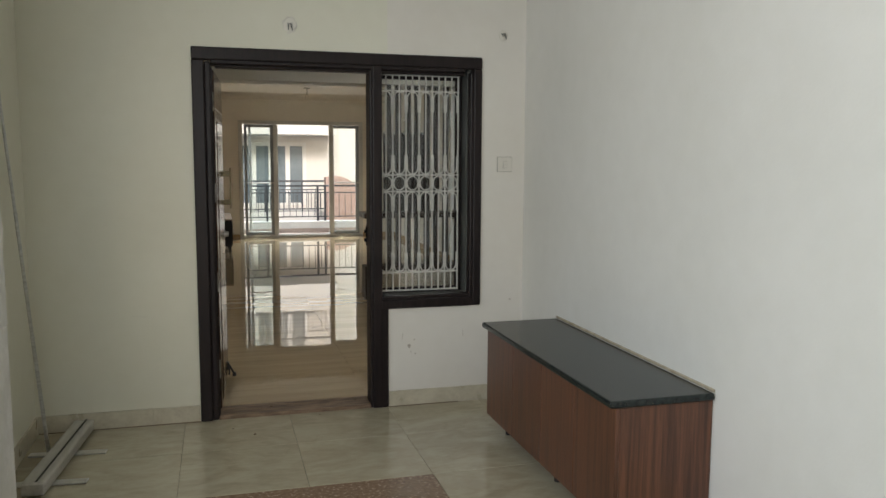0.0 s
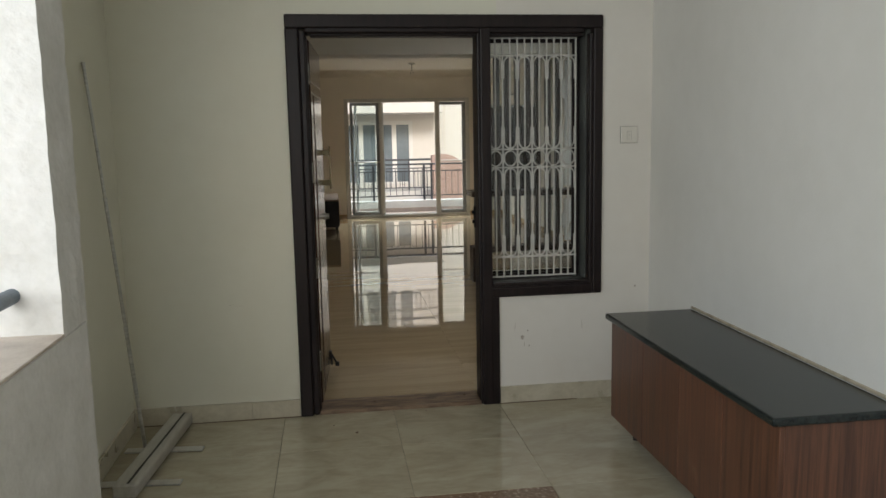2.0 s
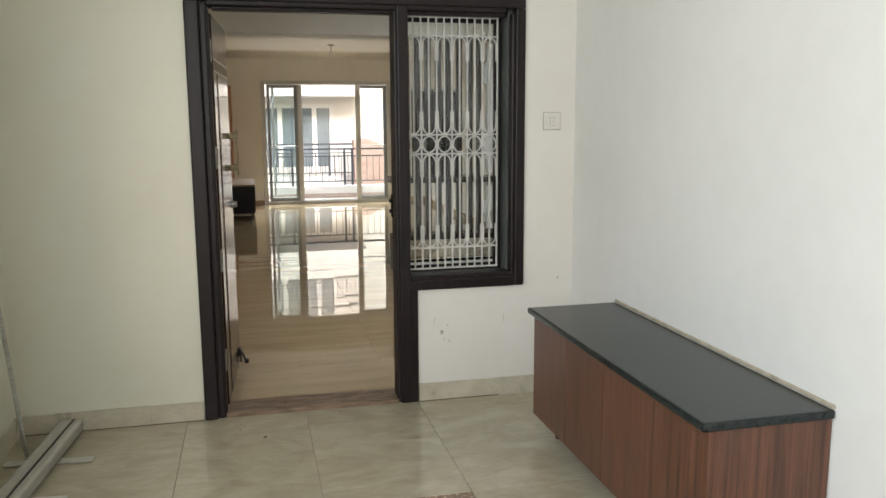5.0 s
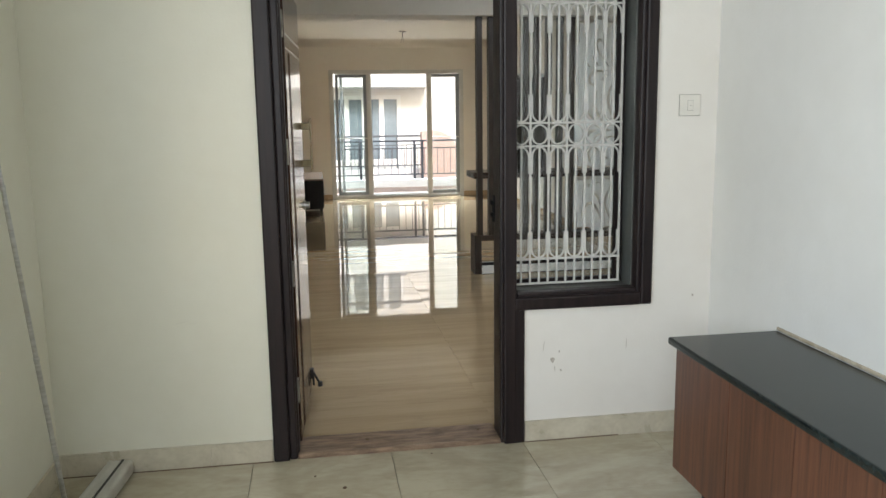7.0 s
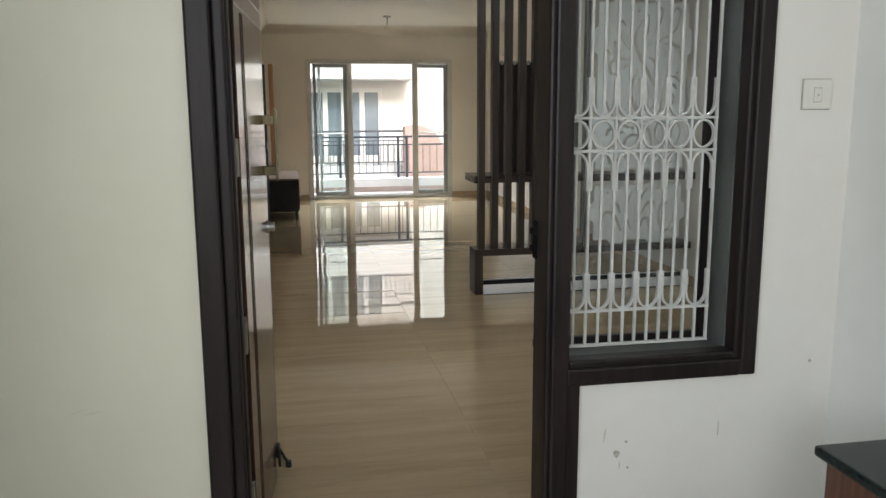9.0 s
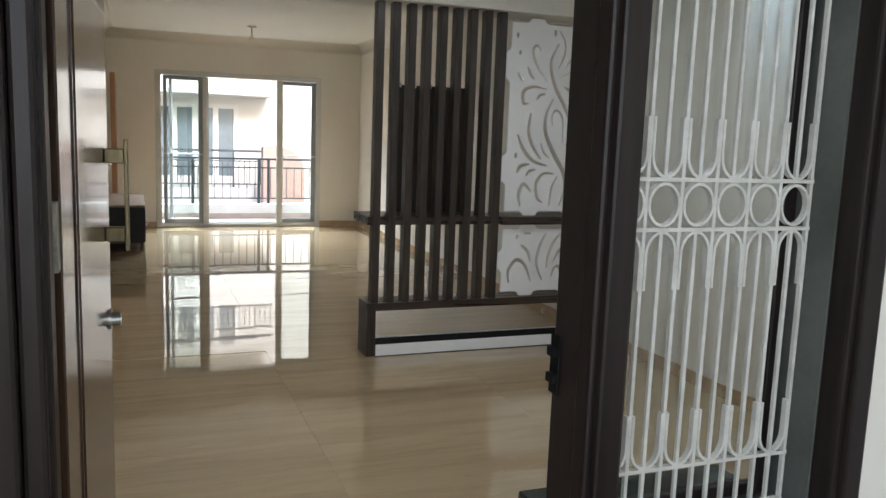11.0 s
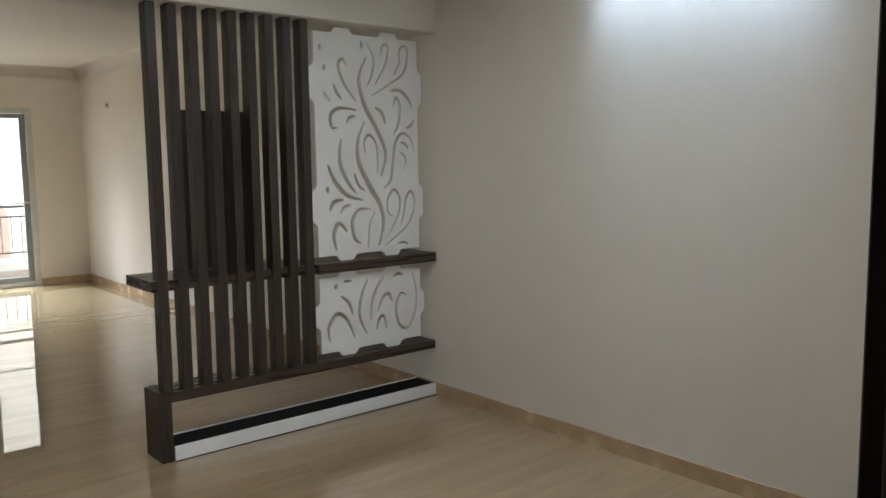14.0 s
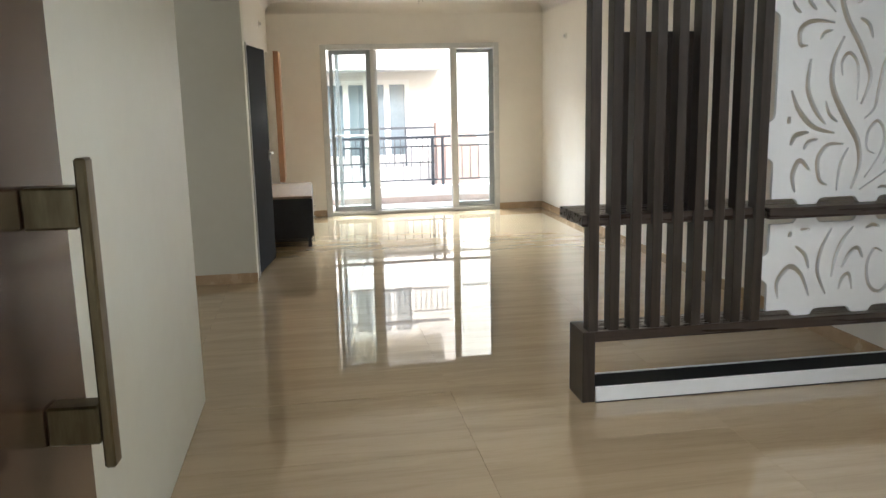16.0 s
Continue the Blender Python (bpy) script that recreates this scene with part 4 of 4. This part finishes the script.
def screen():
    s = thing("slatted_screen", "dark wenge slatted room divider with white routed boards and a shelf", "room divider", (2.6, 4.0, 0.0))
    for k in range(9):
        x = 1.72 + 0.1095 * k
        part("slat", blocks(((x, FRONT + 0.006, 0.372), (x + 0.051, FRONT + 0.086, BEAM - 0.002)), bevel=0.002), WENGE, s)
    part("end_post", blocks(((1.69, FRONT, 0.0), (1.755, FRONT + 0.215, 0.372)), bevel=0.002), WENGE, s)
    part("lower_shelf", blocks(((1.755, FRONT, 0.318), (RIGHT_H - 0.002, FRONT + 0.215, 0.372)), bevel=0.002), WENGE_FLAT, s)
    part("shelf", blocks(((1.69, FRONT + 0.03, 0.905), (2.66, FRONT + 0.40, 0.962)), ((2.66, FRONT - 0.02, 0.905), (RIGHT_H - 0.002, FRONT + 0.30, 0.962)), bevel=0.002), WENGE_FLAT, s)
    part("back_panel", blocks(((1.965, FRONT + 0.33, 0.962), (2.48, FRONT + 0.36, 1.86)), bevel=0.002), WENGE, s, "dark panel behind the slats")
    for x in (1.955, 2.065, 2.18, 2.29, 2.40):
        part("panel_clip", blocks(((x - 0.012 + 0.03, FRONT + 0.322, 1.842), (x + 0.012 + 0.03, FRONT + 0.366, 1.875)), bevel=0.002), STEEL, s)
    part("plinth", blocks(((1.757, FRONT - 0.012, 0.0), (RIGHT_H - 0.002, FRONT + 0.002, 0.083)), ((1.757, FRONT + 0.19, 0.0), (RIGHT_H - 0.002, FRONT + 0.204, 0.083)), bevel=0.002), PANEL_WHITE, s, "white painted plinth")
    # black strip stands in for the dark shadow gap under the plinth
    part("plinth_shadow_line", blocks(((1.757, FRONT - 0.0145, 0.0005), (RIGHT_H - 0.002, FRONT - 0.012, 0.007))), BLACK, s, "black strip drawn as the shadow gap along the floor")
    part("plinth_top", blocks(((1.757, FRONT + 0.002, 0.06), (RIGHT_H - 0.002, FRONT + 0.19, 0.078))), MATT_BLACK, s, "black granite strip set in the plinth")
    part("upper_board", routed_board(tabbed(0.765, 1.315, ((0.20, 0.06), (0.54, 0.06)), ((0.30, 0.10), (1.02, 0.10)), 0.034), upper_cuts(), 0.02, (2.70, FRONT + 0.05, 1.0)), PANEL_WHITE, s, "white board routed with swirling leaves")
    part("lower_board", routed_board(tabbed(0.765, 0.458, ((0.20, 0.06), (0.54, 0.06)), ((0.23, 0.07),), 0.034), lower_cuts(), 0.02, (2.70, FRONT + 0.05, 0.41)), PANEL_WHITE, s, "white board routed with swirling leaves")


screen()

# ---- living room ----
def inner_door():
    d = thing("door_inner", "dark inner door standing ajar beside the cream wall", "", (LEFT_L, 7.8, 0.0), kind="structure")
    part("door_frame", blocks(((LEFT_L - 0.2, 7.40, 0.0), (LEFT_L + 0.012, 7.44, 2.06)), ((LEFT_L - 0.2, 8.16, 0.0), (LEFT_L + 0.012, 8.20, 2.06)), ((LEFT_L - 0.2, 7.44, 2.02), (LEFT_L + 0.012, 8.16, 2.06)), bevel=0.003), WINDOW_GREY, d)
    turn = Matrix.Translation((LEFT_L + 0.01, 7.45, 0)) @ Matrix.Rotation(radians(-8), 4, "Z")
    bm = blocks(((-0.036, 0.0, 0.02), (0.0, 0.76, 2.04)), bevel=0.003)
    bmesh.ops.transform(bm, matrix=turn, verts=bm.verts)
    leaf = part("leaf", bm, MATT_BLACK, d, "charcoal door leaf")
    bm = blocks(((0.0, 0.68, 0.99), (0.016, 0.71, 1.09)), ((0.016, 0.60, 1.055), (0.045, 0.71, 1.075)), bevel=0.003)
    bmesh.ops.transform(bm, matrix=turn, verts=bm.verts)
    part("handle", bm, STEEL, leaf, "steel lever handle")


inner_door()


def television_unit():
    t = thing("television_unit", "low charcoal television unit with a brown top on short legs", "cabinet", (0.12, 9.56, 0.0))
    x0, x1, ya, yb = LEFT_L + 0.004, 0.335, 8.82, 10.30
    part("body", blocks(((x0, ya, 0.10), (x1, yb, 0.53)), bevel=0.003), GREY_LAMINATE, t)
    part("top", blocks(((x0, ya - 0.01, 0.53), (x1 + 0.012, yb + 0.01, 0.555)), bevel=0.004), TV_TOP, t, "brown laminate top")
    for a, b in ((ya + 0.01, 9.30), (9.31, 9.80), (9.81, yb - 0.01)):
        dr = part("door", blocks(((x1, a, 0.115), (x1 + 0.016, b, 0.52)), bevel=0.002), GREY_LAMINATE, t)
        part("knob", rods(((x1 + 0.016, a + 0.05, 0.32), (x1 + 0.04, a + 0.05, 0.32), 0.012), sides=10), STEEL, dr)
    for y in (ya + 0.04, yb - 0.04):
        for x in (x0 + 0.04, x1 - 0.03):
            part("leg", blocks(((x - 0.02, y - 0.02, 0.0), (x + 0.02, y + 0.02, 0.10))), GREY_LAMINATE, t)


television_unit()
wall_panel = thing("wall_panel", "orange teak veneer panel on a cream backing, beside the window", "wall panel", (LEFT_L, 10.7, 0.0))
part("backing", blocks(((LEFT_L + 0.002, 10.42, 0.0), (-0.045, 10.95, 2.15)), bevel=0.003), CREAM, wall_panel)
part("veneer", blocks(((-0.045, 10.40, 0.56), (0.02, 10.95, 2.16)), bevel=0.003), TEAK, wall_panel, "orange teak veneer")


def fan_hook():
    h = thing("fan_hook", "bare ceiling fan hook with loose wires hanging from it", "hook", (1.68, 9.55, CEIL))
    x, y = 1.68, 9.55
    part("rose", rods(((x, y, CEIL - 0.012), (x, y, CEIL), 0.05), sides=16), PLASTIC, h)
    part("rod", rods(((x, y, CEIL - 0.10), (x, y, CEIL - 0.012), 0.007), sides=8), WIRE, h)
    part("cross_bar", rods(((x - 0.055, y, CEIL - 0.016), (x + 0.055, y, CEIL - 0.016), 0.006), sides=8), WIRE, h)
    for dx, drop in ((-0.03, 0.19), (0.022, 0.17)):
        part("wire", rods(((x, y, CEIL - 0.10), (x + dx * 0.6, y + 0.01, CEIL - 0.14), 0.0025), ((x + dx * 0.6, y + 0.01, CEIL - 0.14), (x + dx, y, CEIL - drop), 0.0025), sides=6), WIRE, h)


fan_hook()


def light_point(wall, inward, y, z):
    p = thing("light_point", "small capped light point high on the cream wall", "light point", (wall, y, z))
    part("plate", rods(((wall, y, z), (wall + inward * 0.01, y, z), 0.04), sides=18), PLASTIC, p)
    part("socket", rods(((wall + inward * 0.01, y, z), (wall + inward * 0.03, y, z), 0.018), sides=12), WINDOW_GREY, p)


light_point(RIGHT_H, -1, 10.1, 2.28)
light_point(LEFT_L, 1, 9.6, 2.41)

# ---- floor pieces ----
def tile_mesh(name, w, d, mat, eased):
    return data_of(name, blocks(((0.0, 0.0, -0.012), (w, d, 0.0)), bevel=eased), mat)


def lay(floor, name, mat, xs, ys, gap, skip=None, eased=0.0012, rock=0.0):
    """Tiles between the joints xs and ys, as children of the floor."""
    cache = {}
    for x0, x1 in zip(xs, xs[1:]):
        for y0, y1 in zip(ys, ys[1:]):
            if skip and skip(x0, y0, x1, y1):
                continue
            key = (round(x1 - x0, 3), round(y1 - y0, 3))
            if key not in cache:
                cache[key] = tile_mesh(name, key[0] - gap, key[1] - gap, mat, eased)
            ob = new(name, cache[key])
            ob.parent = floor
            ob.location = (x0 + gap / 2, y0 + gap / 2, 0.0)
            ob.rotation_euler = (random.uniform(-rock, rock), random.uniform(-rock, rock), 0)


hall_floor, porch_floor = bpy.data.objects["floor"], bpy.data.objects["floor_porch"]
outside_hall = lambda x0, y0, x1, y1: x1 < 0 and (y1 < 4.2 or y0 > 8.6)
lay(hall_floor, "slab", MARBLE, [-3.6, -2.54, -1.34, -0.38, 1.06, 2.26, RIGHT_H + 0.1], [0.2, 0.85, 2.15, 3.45, 4.18, 4.75, 6.05, 7.35, 8.65, 9.95, FAR], 0.0004, outside_hall, 0.0, 0.0009)
granite_band = lambda x0, y0, x1, y1: -0.15 < x0 < 1.0 and y1 < -1.0 and y0 > -2.6
lay(porch_floor, "tile", PORCH_TILE, [-1.3, -0.70, -0.09, 0.52, 1.135, 1.745, RIGHT_P + 0.1], [-8.0 + 0.0, -7.24, -6.63, -6.02, -5.41, -4.80, -4.19, -3.58, -2.97, -2.36, -1.75, -1.14, -0.53, 0.0], 0.0017, granite_band)
lay(porch_floor, "granite_slab", GRANITE, [-0.09, 1.135], [-2.36, -1.14], 0.003)
